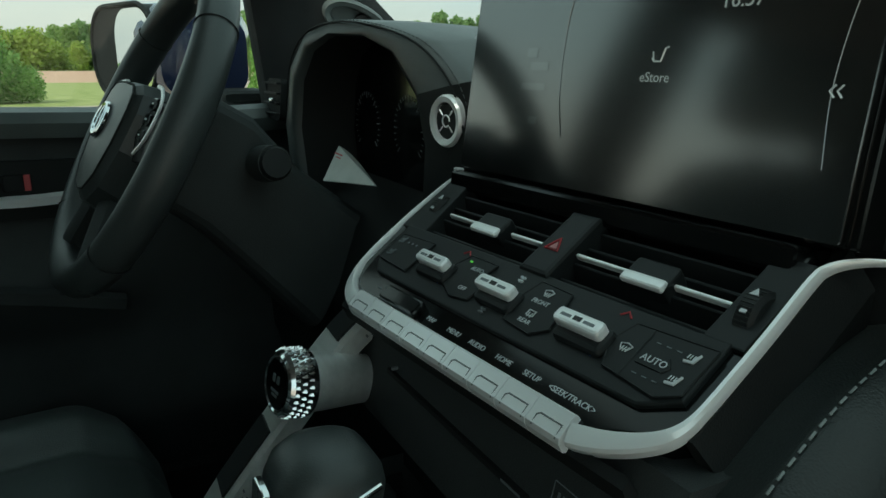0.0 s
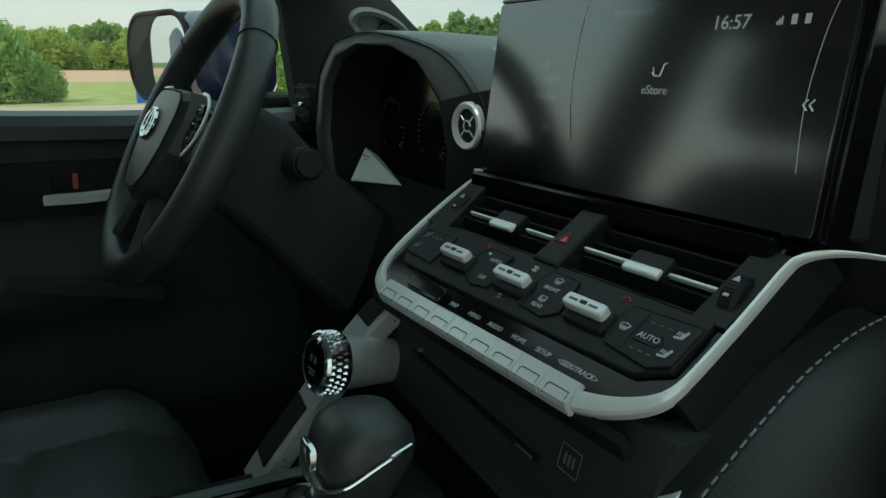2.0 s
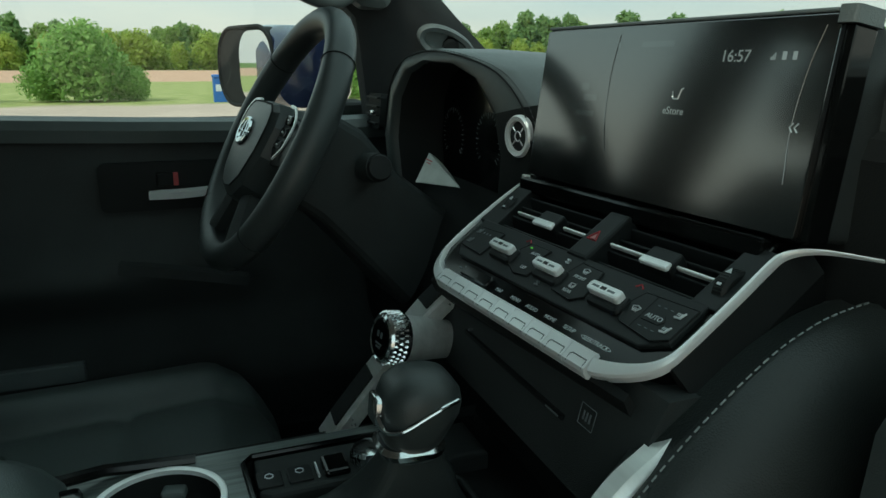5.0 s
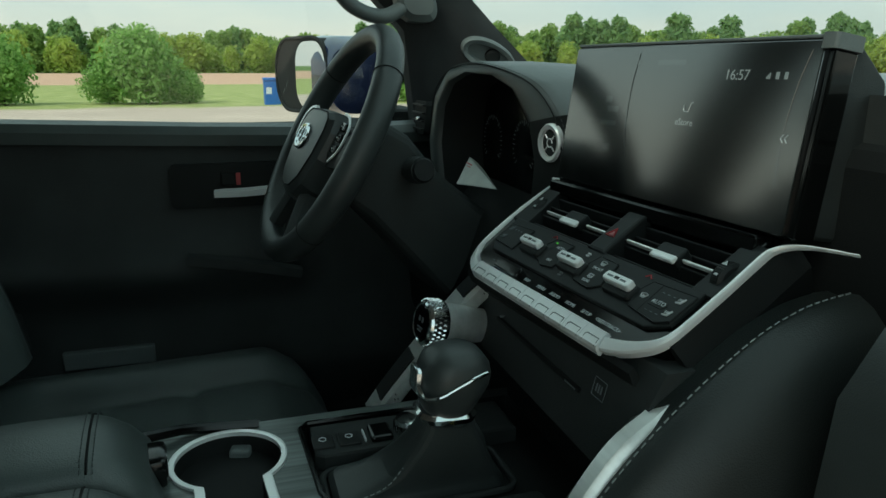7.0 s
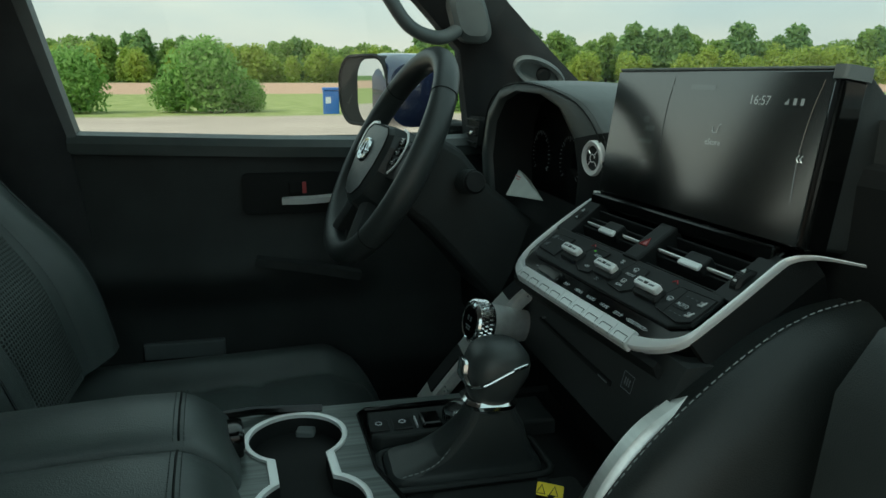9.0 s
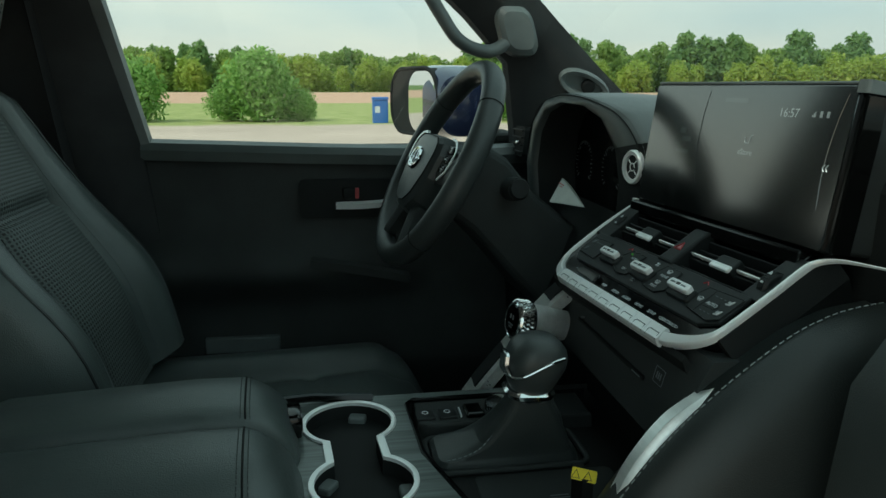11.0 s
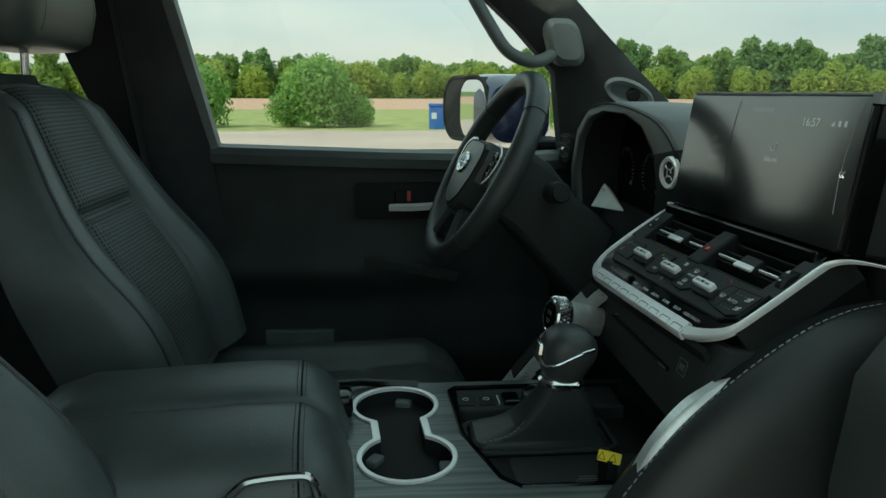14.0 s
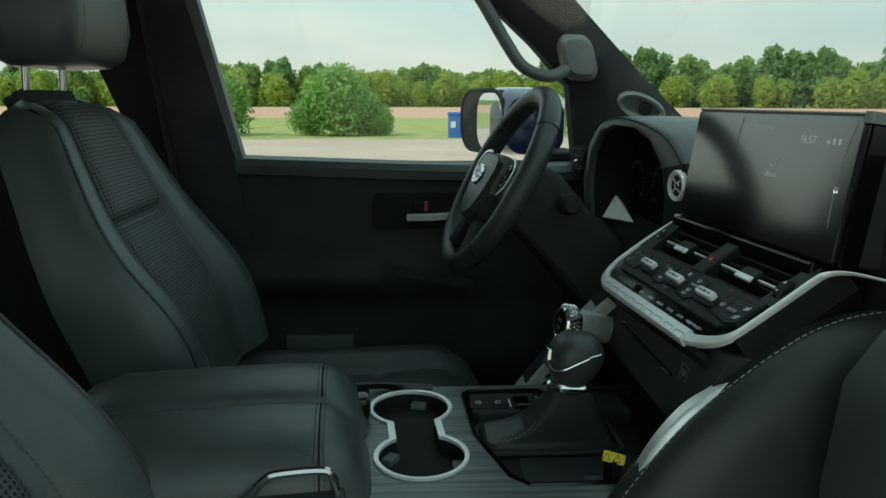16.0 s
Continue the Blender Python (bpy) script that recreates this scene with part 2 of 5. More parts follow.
def loft(rings, closed=True, caps=True, loop=False, bm=None):
    """Rings of points joined one to the next."""
    bm = bm or bmesh.new()
    made = [[bm.verts.new(p) for p in ring] for ring in rings]
    n = len(made[0])
    pairs = list(zip(made, made[1:])) + ([(made[-1], made[0])] if loop else [])
    for a, b in pairs:
        for i in range(n if closed else n - 1):
            j = (i + 1) % n
            bm.faces.new((a[i], a[j], b[j], b[i]))
    if caps and closed and not loop:
        bm.faces.new(made[0][::-1])
        bm.faces.new(made[-1])
    return bm


def tube(path, r, seg=10, loop=False, bm=None, flat=1.0, up=(0, 0, 1)):
    """A round bar along a path; r may be a number or one for each point."""
    pts = [Vector(p) for p in path]
    rings = []
    for i, p in enumerate(pts):
        a, b = (pts[i - 1], pts[(i + 1) % len(pts)]) if loop else (pts[max(i - 1, 0)], pts[min(i + 1, len(pts) - 1)])
        t = (b - a).normalized()
        s = t.cross(Vector(up))
        s = s.normalized() if s.length > 1e-4 else t.cross(Vector((0, 1, 0.01))).normalized()
        u = s.cross(t)
        rr = r[i] if isinstance(r, (list, tuple)) else r
        rings.append([p + s * rr * math.cos(2 * math.pi * k / seg) + u * rr * flat * math.sin(2 * math.pi * k / seg) for k in range(seg)])
    return loft(rings, loop=loop, bm=bm)


def smooth_path(points, n=6):
    """Catmull-Rom through the points."""
    p = [Vector(q) for q in points]
    p = [p[0] * 2 - p[1]] + p + [p[-1] * 2 - p[-2]]
    out = []
    for i in range(1, len(p) - 2):
        for k in range(n):
            t = k / n
            out.append(0.5 * (2 * p[i] + (p[i + 1] - p[i - 1]) * t + (2 * p[i - 1] - 5 * p[i] + 4 * p[i + 1] - p[i + 2]) * t * t + (3 * p[i] - p[i - 1] - 3 * p[i + 1] + p[i + 2]) * t ** 3))
    return out + [p[-2]]


def lathe(profile, seg=32, bm=None):
    """Rings of (radius, z) round z."""
    return loft([[(r * math.cos(2 * math.pi * k / seg), r * math.sin(2 * math.pi * k / seg), z) for k in range(seg)] for r, z in profile], bm=bm)


def ribbon(path, section, bm=None, up=(0, 0, 1), caps=True):
    """A section of (across, up) carried along a path."""
    pts = [Vector(p) for p in path]
    rings = []
    for i, p in enumerate(pts):
        t = (pts[min(i + 1, len(pts) - 1)] - pts[max(i - 1, 0)]).normalized()
        s = t.cross(Vector(up)).normalized()
        u = s.cross(t)
        rings.append([p + s * a + u * b for a, b in section])
    return loft(rings, bm=bm, caps=caps)


def sheet(fn, nu, nv, thick=None, bm=None, uv=None):
    """A grid of fn(u, v), u and v from 0 to 1; thick: a second grid thick(u, v) closes it to a solid."""
    bm = bm or bmesh.new()
    grid = [[bm.verts.new(fn(i / nu, j / nv)) for j in range(nv + 1)] for i in range(nu + 1)]
    layer = bm.loops.layers.uv.new("UVMap") if uv else None
    for i in range(nu):
        for j in range(nv):
            f = bm.faces.new((grid[i][j], grid[i + 1][j], grid[i + 1][j + 1], grid[i][j + 1]))
            if layer:
                for lp, (a, b) in zip(f.loops, ((i, j), (i + 1, j), (i + 1, j + 1), (i, j + 1))):
                    lp[layer].uv = (a / nu * uv[0], b / nv * uv[1])
    if thick:
        back = [[bm.verts.new(thick(i / nu, j / nv)) for j in range(nv + 1)] for i in range(nu + 1)]
        for i in range(nu):
            for j in range(nv):
                bm.faces.new((back[i][j], back[i][j + 1], back[i + 1][j + 1], back[i + 1][j]))
        for i in range(nu):
            for j in (0, nv):
                bm.faces.new((grid[i][j], grid[i + 1][j], back[i + 1][j], back[i][j]))
        for j in range(nv):
            for i in (0, nu):
                bm.faces.new((grid[i][j], grid[i][j + 1], back[i][j + 1], back[i][j]))
    return bm


def stitches(path, mat, parent, length=0.0045, gap=0.003, r=0.0006, name="stitching", label=""):
    """A row of single threads along a path."""
    pts = smooth_path(path, 8)
    bm, run, on, start = bmesh.new(), 0.0, True, pts[0]
    for a, b in zip(pts, pts[1:]):
        d, done = (b - a).length, 0.0
        while done < d:
            left = (length if on else gap) - run
            step = min(left, d - done)
            done, run = done + step, run + step
            here = a.lerp(b, done / d)
            if run >= (length if on else gap) - 1e-9:
                if on:
                    tube([start, here], r, 4, bm=bm)
                on, run, start = not on, 0.0, here
    return part(name, bm, mat, parent, label)


def words(text, size, mat, parent, m, name="lettering", label="", align="CENTER", depth=0.00015):
    cu = bpy.data.curves.new("text", "FONT")
    cu.body, cu.size, cu.align_x, cu.align_y, cu.extrude, cu.resolution_u = text, size, align, "CENTER", depth, 3
    tmp = bpy.data.objects.new("text", cu)
    scene.collection.objects.link(tmp)
    bpy.context.view_layer.update()
    me = bpy.data.meshes.new_from_object(tmp)
    bpy.data.objects.remove(tmp)
    me.materials.clear()
    me.materials.append(mat)
    ob = new(name, me)
    ob.parent = parent
    ob.matrix_basis = m
    return tagged(ob, label)


def bars(rows, mat, parent, name, z0, z1, label=""):
    """Thin plates (x, y, width, height) in the parent's own plane."""
    bm = bmesh.new()
    for x, y, w, h in rows:
        box(x - w / 2, x + w / 2, y - h / 2, y + h / 2, z0, z1, bm=bm)
    return part(name, bm, mat, parent, label, smooth=False)


# ---- ground and distance ----
def ground_material():
    m = material("yard_grass_field", (0.52, 0.41, 0.35), 0.95, vary=0.12, vary_scale=0.25, spec=0.1)
    n, l = m.node_tree.nodes, m.node_tree.links
    b = n["Principled BSDF"]
    gravel = b.inputs["Base Color"].links[0].from_socket
    tc = n["Texture Coordinate"]
    sp = n.new("ShaderNodeSeparateXYZ")
    l.new(tc.outputs["Object"], sp.inputs["Vector"])
    wob = n.new("ShaderNodeTexNoise")
    wob.inputs["Scale"].default_value, wob.inputs["Detail"].default_value = 0.35, 5.0
    l.new(tc.outputs["Object"], wob.inputs["Vector"])
    ad = n.new("ShaderNodeMath")
    ad.operation = "MULTIPLY_ADD"
    ad.inputs[1].default_value = 3.0
    l.new(wob.outputs["Fac"], ad.inputs[0])
    l.new(sp.outputs["X"], ad.inputs[2])
    grain = n.new("ShaderNodeTexNoise")
    grain.inputs["Scale"].default_value, grain.inputs["Detail"].default_value = 1.3, 8.0
    l.new(tc.outputs["Object"], grain.inputs["Vector"])

    def blend(under, edge, dark, pale):
        rp = n.new("ShaderNodeValToRGB")
        rp.color_ramp.elements[0].position, rp.color_ramp.elements[0].color = 0.3, (*dark, 1)
        rp.color_ramp.elements[1].position, rp.color_ramp.elements[1].color = 0.7, (*pale, 1)
        l.new(grain.outputs["Fac"], rp.inputs["Fac"])
        st = n.new("ShaderNodeMapRange")
        st.inputs["From Min"].default_value, st.inputs["From Max"].default_value = edge + 1.2, edge
        l.new(ad.outputs["Value"], st.inputs["Value"])
        mx = n.new("ShaderNodeMix")
        mx.data_type = "RGBA"
        l.new(st.outputs["Result"], mx.inputs["Factor"])
        l.new(under, mx.inputs["A"])
        l.new(rp.outputs["Color"], mx.inputs["B"])
        return mx.outputs["Result"]

    c = blend(gravel, -23.0, (0.24, 0.28, 0.09), (0.42, 0.42, 0.18))
    c = blend(c, -52.0, (0.52, 0.31, 0.22), (0.62, 0.4, 0.29))
    c = blend(c, -126.0, (0.1, 0.16, 0.05), (0.18, 0.24, 0.08))
    l.new(c, b.inputs["Base Color"])
    return m


def ground_sheet():
    bm = bmesh.new()
    xs = [-1500, -400, -130, -60, -30, -10, 0, 10, 60, 400, 1500]
    ys = [-1500, -300, -60, -10, 0, 10, 60, 300, 1500]
    g = [[bm.verts.new((x, y, 0)) for y in ys] for x in xs]
    for i in range(len(xs) - 1):
        for j in range(len(ys) - 1):
            bm.faces.new((g[i][j], g[i + 1][j], g[i + 1][j + 1], g[i][j + 1]))
    return bm


tagged(part("ground", ground_sheet(), ground_material(), smooth=False), "pale gravel yard running out to grass and a ploughed field", "ground", kind="structure")


def leaf_material(name, dark, pale):
    m = material(name, pale, 0.7, vary=0.3, vary_scale=3.0, spec=0.2)
    n, l = m.node_tree.nodes, m.node_tree.links
    geo = n.new("ShaderNodeNewGeometry")
    rp = n.new("ShaderNodeValToRGB")
    rp.color_ramp.elements[0].color, rp.color_ramp.elements[1].color = (*dark, 1), (*pale, 1)
    l.new(geo.outputs["Random Per Island"], rp.inputs["Fac"])
    l.new(rp.outputs["Color"], n["Principled BSDF"].inputs["Base Color"])
    tl, mx = n.new("ShaderNodeBsdfTranslucent"), n.new("ShaderNodeMixShader")
    l.new(rp.outputs["Color"], tl.inputs["Color"])
    mx.inputs["Fac"].default_value = 0.6
    l.new(n["Principled BSDF"].outputs["BSDF"], mx.inputs[1])
    l.new(tl.outputs["BSDF"], mx.inputs[2])
    l.new(mx.outputs["Shader"], n["Material Output"].inputs["Surface"])
    return m


LEAF = leaf_material("bush_leaves", (0.18, 0.33, 0.08), (0.42, 0.6, 0.2))
LEAF_FAR = leaf_material("tree_leaves", (0.2, 0.31, 0.085), (0.41, 0.53, 0.17))
LEAF_PALE = leaf_material("pale_tree_leaves", (0.32, 0.42, 0.085), (0.52, 0.6, 0.16))
LEAF_DARK = leaf_material("dark_tree_leaves", (0.2, 0.32, 0.13), (0.36, 0.5, 0.2))
BARK = material("grey_bark", (0.12, 0.1, 0.08), 0.9, vary=0.3, vary_scale=2.0)


def crown(rng, lumps, leaves, size):
    """Many small leaf blades gathered round uneven lumps (x, y, z, radius)."""
    verts, faces = [], []
    weight = [r ** 2 for *_, r in lumps]
    for _ in range(leaves):
        x, y, z, r = rng.choices(lumps, weight)[0]
        d = Vector((rng.gauss(0, 1), rng.gauss(0, 1), rng.gauss(0, 1))).normalized()
        p = Vector((x, y, z)) + d * r * rng.uniform(0.45, 1.06) ** 0.6
        if p.z < 0.05:
            continue
        a = (d + Vector((rng.gauss(0, 0.6), rng.gauss(0, 0.6), rng.gauss(0, 0.6)))).normalized()
        s = a.cross(Vector((rng.gauss(0, 1), rng.gauss(0, 1), rng.gauss(0, 1)))).normalized()
        t = a.cross(s)
        k = size * rng.uniform(0.6, 1.4)
        i = len(verts)
        verts += [p - s * k, p + t * k * 0.45, p + s * k, p - t * k * 0.45]
        faces.append((i, i + 1, i + 2, i + 3))
    me = bpy.data.meshes.new("crown")
    me.from_pydata(verts, [], faces)
    return me


def tree(name, seed, height, width, mat, label, category, leaves=1500, size=0.45, low=0.1):
    rng = random.Random(seed)
    root = thing(name, Matrix.Identity(4), label, category)
    lumps = []
    for k in range(16):
        z = rng.uniform(low, 0.9)
        r = width * (0.5 - 0.34 * abs(z - 0.45)) * rng.uniform(0.55, 1.0)
        a, d = rng.uniform(0, 6.3), width * 0.3 * rng.random() * (1.1 - z)
        lumps.append((d * math.cos(a), d * math.sin(a), z * height, r * 0.62))
    bm = tube([(0, 0, -0.1), (0.02 * height, 0, 0.3 * height), (0, 0.02 * height, 0.7 * height)], [0.03 * height, 0.02 * height, 0.008 * height], 7)
    for x, y, z, r in lumps[:6]:
        tube([(0.01 * height, 0, z * 0.55), (x, y, z)], [0.012 * height, 0.004 * height], 5, bm=bm)
    part("trunk", bm, BARK, root)
    me = crown(rng, lumps, leaves, size)
    me.materials.append(mat)
    ob = new("crown", me)
    ob.parent = root
    return root


def put(ob, x, y, z=0.0, turn=0.0, s=1.0):
    ob.matrix_basis = pose(x, y, z, 0, 0, turn) @ Matrix.Diagonal((s, s, s, 1))
    return ob


# bushes at the edge of the yard
bush = tree("bush", 3, 1.85, 3.9, LEAF, "large leafy green bush at the yard's edge", "bush", 5200, 0.1, 0.12)
put(bush, -26.2, -2.75, 0, 0, 1.12)
for y, s, turn in ((-4.0, 0.6, 40), (-1.4, 0.5, 110), (-7.2, 0.98, 80), (-8.9, 0.8, 150), (6.6, 1.0, 200), (8.4, 0.8, 30)):
    put(copy_thing(bush, Matrix.Identity(4)), -26.6, y, 0, turn, s)

# the far line of trees
rng = random.Random(11)
kinds = [
    tree("tree", 21, 9.0, 8.5, LEAF_FAR, "broad green deciduous tree beyond the field", "tree", 2100, 0.5),
    tree("tree", 22, 10.5, 7.5, LEAF_DARK, "tall dark green tree beyond the field", "tree", 2100, 0.5),
    tree("tree", 23, 5.5, 7.5, LEAF_PALE, "low yellow-green tree beyond the field", "tree", 1500, 0.4, 0.05),
    tree("tree", 24, 8.0, 9.0, LEAF_FAR, "round green tree beyond the field", "tree", 2100, 0.5),
]
for k, ob in enumerate(kinds):
    tagged(ob, group="far trees")
    put(ob, -133, -60 + 9 * k)
for y in np.arange(-110, 160, 2.1):
    far = -139 + rng.uniform(-5, 4) + max(0, y - 40) * 0.45
    right = y > 26
    k = rng.choice([0, 0, 3, 3, 1]) if not right else rng.choice([1, 1, 0, 3, 1])
    put(copy_thing(kinds[k], Matrix.Identity(4)), far - 6, y, 0, rng.uniform(0, 360), (rng.uniform(0.72, 0.9) if not right else rng.uniform(0.85, 1.1)))
    if rng.random() < 0.8:
        put(copy_thing(kinds[2], Matrix.Identity(4)), far + 6, y + rng.uniform(-2, 2), 0, rng.uniform(0, 360), rng.uniform(0.75, 1.1))

bin_thing = thing("waste_bin", pose(-25, 1.38, 0), "blue plastic waste bin with a white sticker at the yard's edge", "bin")
BLUE = material("blue_plastic", (0.03, 0.13, 0.42), 0.45, vary=0.1)
part("bin_body", prism(rounded(-0.26, 0.26, -0.27, 0.27, 0.05), 0.0, 0.8, 0.02), BLUE, bin_thing)
part("lid", prism(rounded(-0.29, 0.29, -0.29, 0.29, 0.06), 0.81, 0.9, 0.03), BLUE, bin_thing)
part("sticker", box(0.262, 0.267, -0.2, -0.02, 0.36, 0.58), PRINT, bin_thing, "white paper sticker")

# ---- cabin shell ----
tagged(part("floor", box(-0.78, 0.78, -2.9, 0.75, 0.5, 0.56, 0.01), CARPET), "black carpeted cabin floor", "floor", kind="structure")
def roof_sheet(x0, x1, y0, y1, nx, ny):
    """A piece of the domed roof lining between two x and two y."""
    def at_height(x, y, lift):
        return (x, y, 1.72 + lift - 0.05 * (x / 0.68) ** 4 - 0.05 * ((y + 1.55) / 1.3) ** 6)
    return sheet(lambda u, v: at_height(x0 + (x1 - x0) * u, y0 + (y1 - y0) * v, 0), nx, ny, lambda u, v: at_height(x0 + (x1 - x0) * u, y0 + (y1 - y0) * v, 0.05))


tagged(part("ceiling", roof_sheet(-0.68, 0.68, -2.87, -0.25, 16, 24), FABRIC), "unseen cloth headliner, greyed to bounce light", "ceiling", kind="structure")
tagged(part("wall_rear", box(-0.78, 0.78, -2.95, -2.9, 0.5, 1.2, 0.01), PLASTIC), "dark plastic tailgate trim", "wall", kind="structure")
tagged(part("wall_front", box(-0.78, 0.78, 0.75, 0.8, 0.3, 1.25, 0.01), PLASTIC_DARK), "dark firewall below the windscreen", "wall", kind="structure")


def pillar(name, edge_a, edge_b, depth, mat, label, s):
    """A pillar between two edges; s: side (-1 driver's, 1 passenger's)."""
    rings = []
    for (ax, ay, az), (bx, by, bz) in zip(edge_a, edge_b):
        a, b = Vector((s * ax, ay, az)), Vector((s * bx, by, bz))
        out = Vector((s * depth, 0, 0))
        mid = a.lerp(b, 0.5) - out * 0.35
        rings.append([a, a.lerp(mid, 0.5) - out * 0.1, mid, mid.lerp(b, 0.5) - out * 0.1, b, b + out, a + out])
    return tagged(part(name, loft(rings), mat), label, "pillar", kind="structure")


A_IN = [(0.765, 0.0, 1.1), (0.765, 0.0, 1.2), (0.76, -0.022, 1.37), (0.745, -0.11, 1.46), (0.72, -0.25, 1.58), (0.69, -0.38, 1.68)]
A_OUT = [(0.74, 0.32, 1.2), (0.735, 0.27, 1.27), (0.72, 0.15, 1.375), (0.71, 0.06, 1.46), (0.69, -0.07, 1.585), (0.65, -0.19, 1.68)]
B_IN = [(0.73, -0.66, 0.55), (0.73, -0.71, 0.8), (0.735, -0.76, 1.215), (0.725, -0.82, 1.45), (0.7, -0.87, 1.68)]
B_OUT = [(0.73, -0.88, 0.55), (0.73, -0.9, 0.8), (0.735, -0.96, 1.215), (0.725, -1.03, 1.4), (0.7, -1.1, 1.68)]
C_IN = [(0.73, -1.75, 0.55), (0.735, -1.8, 1.215), (0.725, -1.9, 1.45), (0.7, -2.0, 1.68)]
C_OUT = [(0.73, -2.0, 0.55), (0.735, -2.05, 1.215), (0.725, -2.1, 1.45), (0.7, -2.15, 1.68)]
D_IN = [(0.73, -2.7, 0.55), (0.735, -2.7, 1.215), (0.725, -2.65, 1.45), (0.7, -2.6, 1.68)]
D_OUT = [(0.73, -2.95, 0.55), (0.735, -2.95, 1.215), (0.725, -2.9, 1.45), (0.7, -2.85, 1.68)]
for s, side in ((-1, "driver"), (1, "passenger")):
    pillar("pillar_a_" + side, A_IN, A_OUT, 0.05, PILLAR, "dark cloth-covered windscreen pillar", s)
    pillar("pillar_b_" + side, B_IN, B_OUT, 0.05, PILLAR, "dark trimmed pillar behind the front door", s)
    pillar("pillar_c_" + side, C_IN, C_OUT, 0.05, PILLAR, "dark trimmed rear pillar", s)
    pillar("pillar_d_" + side, D_IN, D_OUT, 0.05, PILLAR, "dark trimmed tail pillar", s)
    tagged(part("roof_rail_" + side, tube([(s * 0.67, -0.2, 1.7), (s * 0.69, -0.9, 1.71), (s * 0.69, -2.0, 1.71), (s * 0.68, -2.9, 1.69)], 0.05, 8), PILLAR), "dark roof rail trim", "trim", kind="structure")
    tagged(part("rear_side_" + side, box(s * 0.735 - 0.05, s * 0.735 + 0.05, -2.9, -0.98, 0.5, 1.215, 0.02), PLASTIC), "dark rear door and side trim", "wall", kind="structure")
    tagged(part("rear_glass_" + side, sheet(lambda u, v: (s * (0.765 - 0.04 * v), -1.85 + 0.85 * u, 1.2 + 0.48 * v), 8, 6, lambda u, v: (s * (0.769 - 0.04 * v), -1.85 + 0.85 * u, 1.2 + 0.48 * v)), GLASS), "clear rear side window", "window", kind="structure").visible_shadow = False
    tagged(part("quarter_glass_" + side, sheet(lambda u, v: (s * (0.765 - 0.04 * v), -2.8 + 0.9 * u, 1.2 + 0.48 * v), 8, 6, lambda u, v: (s * (0.769 - 0.04 * v), -2.8 + 0.9 * u, 1.2 + 0.48 * v)), TINTED), "dark tinted quarter window", "window", kind="structure").visible_shadow = False
tagged(part("sill_driver", box(-0.85, -0.74, -0.98, 0.75, 0.45, 0.64, 0.02), PLASTIC_DARK), "black door sill under the driver's door", "trim", kind="structure")
tagged(part("sill_passenger", box(0.7, 0.83, -0.9, 0.4, 0.45, 0.62, 0.02), PLASTIC), "black door sill of the open passenger side", "trim", kind="structure")
tagged(part("cowl_driver", box(-0.83, -0.735, 0.03, 0.75, 0.5, 1.17, 0.02), PLASTIC_DARK), "black kick panel beside the driver's footwell", "trim", kind="structure")
tagged(part("cowl_passenger", box(0.72, 0.8, 0.05, 0.75, 0.5, 1.2, 0.03), PLASTIC_DARK), "black kick panel at the front of the door opening", "trim", kind="structure")
tagged(part("windscreen", sheet(lambda u, v: (-0.73 + 1.46 * u + 0.08 * (0.5 - u) * v, 0.52 - 0.27 * (2 * u - 1) ** 2 - 0.72 * v + 0.1 * v * (2 * u - 1) ** 2, 1.27 + 0.42 * v), 14, 8, lambda u, v: (-0.73 + 1.46 * u + 0.08 * (0.5 - u) * v, 0.525 - 0.27 * (2 * u - 1) ** 2 - 0.72 * v + 0.1 * v * (2 * u - 1) ** 2, 1.274 + 0.42 * v)), GLASS), "clear raked windscreen glass", "window", kind="structure").visible_shadow = False
tagged(part("tailgate_glass", box(-0.62, 0.62, -2.9, -2.894, 1.2, 1.66), TINTED), "dark tinted tailgate window", "window", kind="structure").visible_shadow = False

# ---- driver's door ----
door = thing("door_1", pose(-0.76, -0.38, 0.6), "closed driver's door with black trim and raised window", "car door", kind="structure")
DX, DY, DZ = 0.76, 0.38, -0.6


def door_skin(u, v):
    y = -0.8 + 0.84 * u
    z = 0.6 + 0.6 * v
    arm = math.exp(-((z - 0.955) / 0.055) ** 2) * (0.055 if y < -0.45 else 0.055 * max(0, 1 - (y + 0.45) / 0.28))
    low = 0.03 * max(0, 1 - abs(z - 0.74) / 0.14)
    return Vector((-0.755 + arm + low + 0.012 * math.sin(3.0 * v), y, z - 0.02 * u * v)) + Vector((DX, DY, DZ))


part("inner_panel", sheet(door_skin, 40, 40, lambda u, v: Vector((-0.83, -0.8 + 0.84 * u, 0.6 + 0.6 * v)) + Vector((DX, DY, DZ))), PLASTIC, door)
ledge = [(0.045, -0.02), (0.05, 0.0), (0.042, 0.014), (0.02, 0.02), (-0.02, 0.017), (-0.03, -0.02)]
part("window_sill", ribbon([(-0.78 + DX, -0.76 + DY, 1.2 + DZ), (-0.78 + DX, -0.4 + DY, 1.187 + DZ), (-0.78 + DX, -0.1 + DY, 1.18 + DZ), (-0.78 + DX, 0.04 + DY, 1.185 + DZ)], [(a, b) for a, b in ledge]), LEATHER, door, "leather-topped window ledge")
wf = [(-0.75, -0.752, 1.19), (-0.745, -0.812, 1.45), (-0.72, -0.862, 1.68)]
part("rear_window_frame", ribbon([Vector(p) + Vector((DX, DY, DZ)) for p in wf], [(-0.03, -0.02), (0.014, -0.02), (0.014, 0.012), (0.004, 0.014), (-0.03, 0.014)], up=(1, 0, 0)), GREYPART, door, "grey window frame edge")
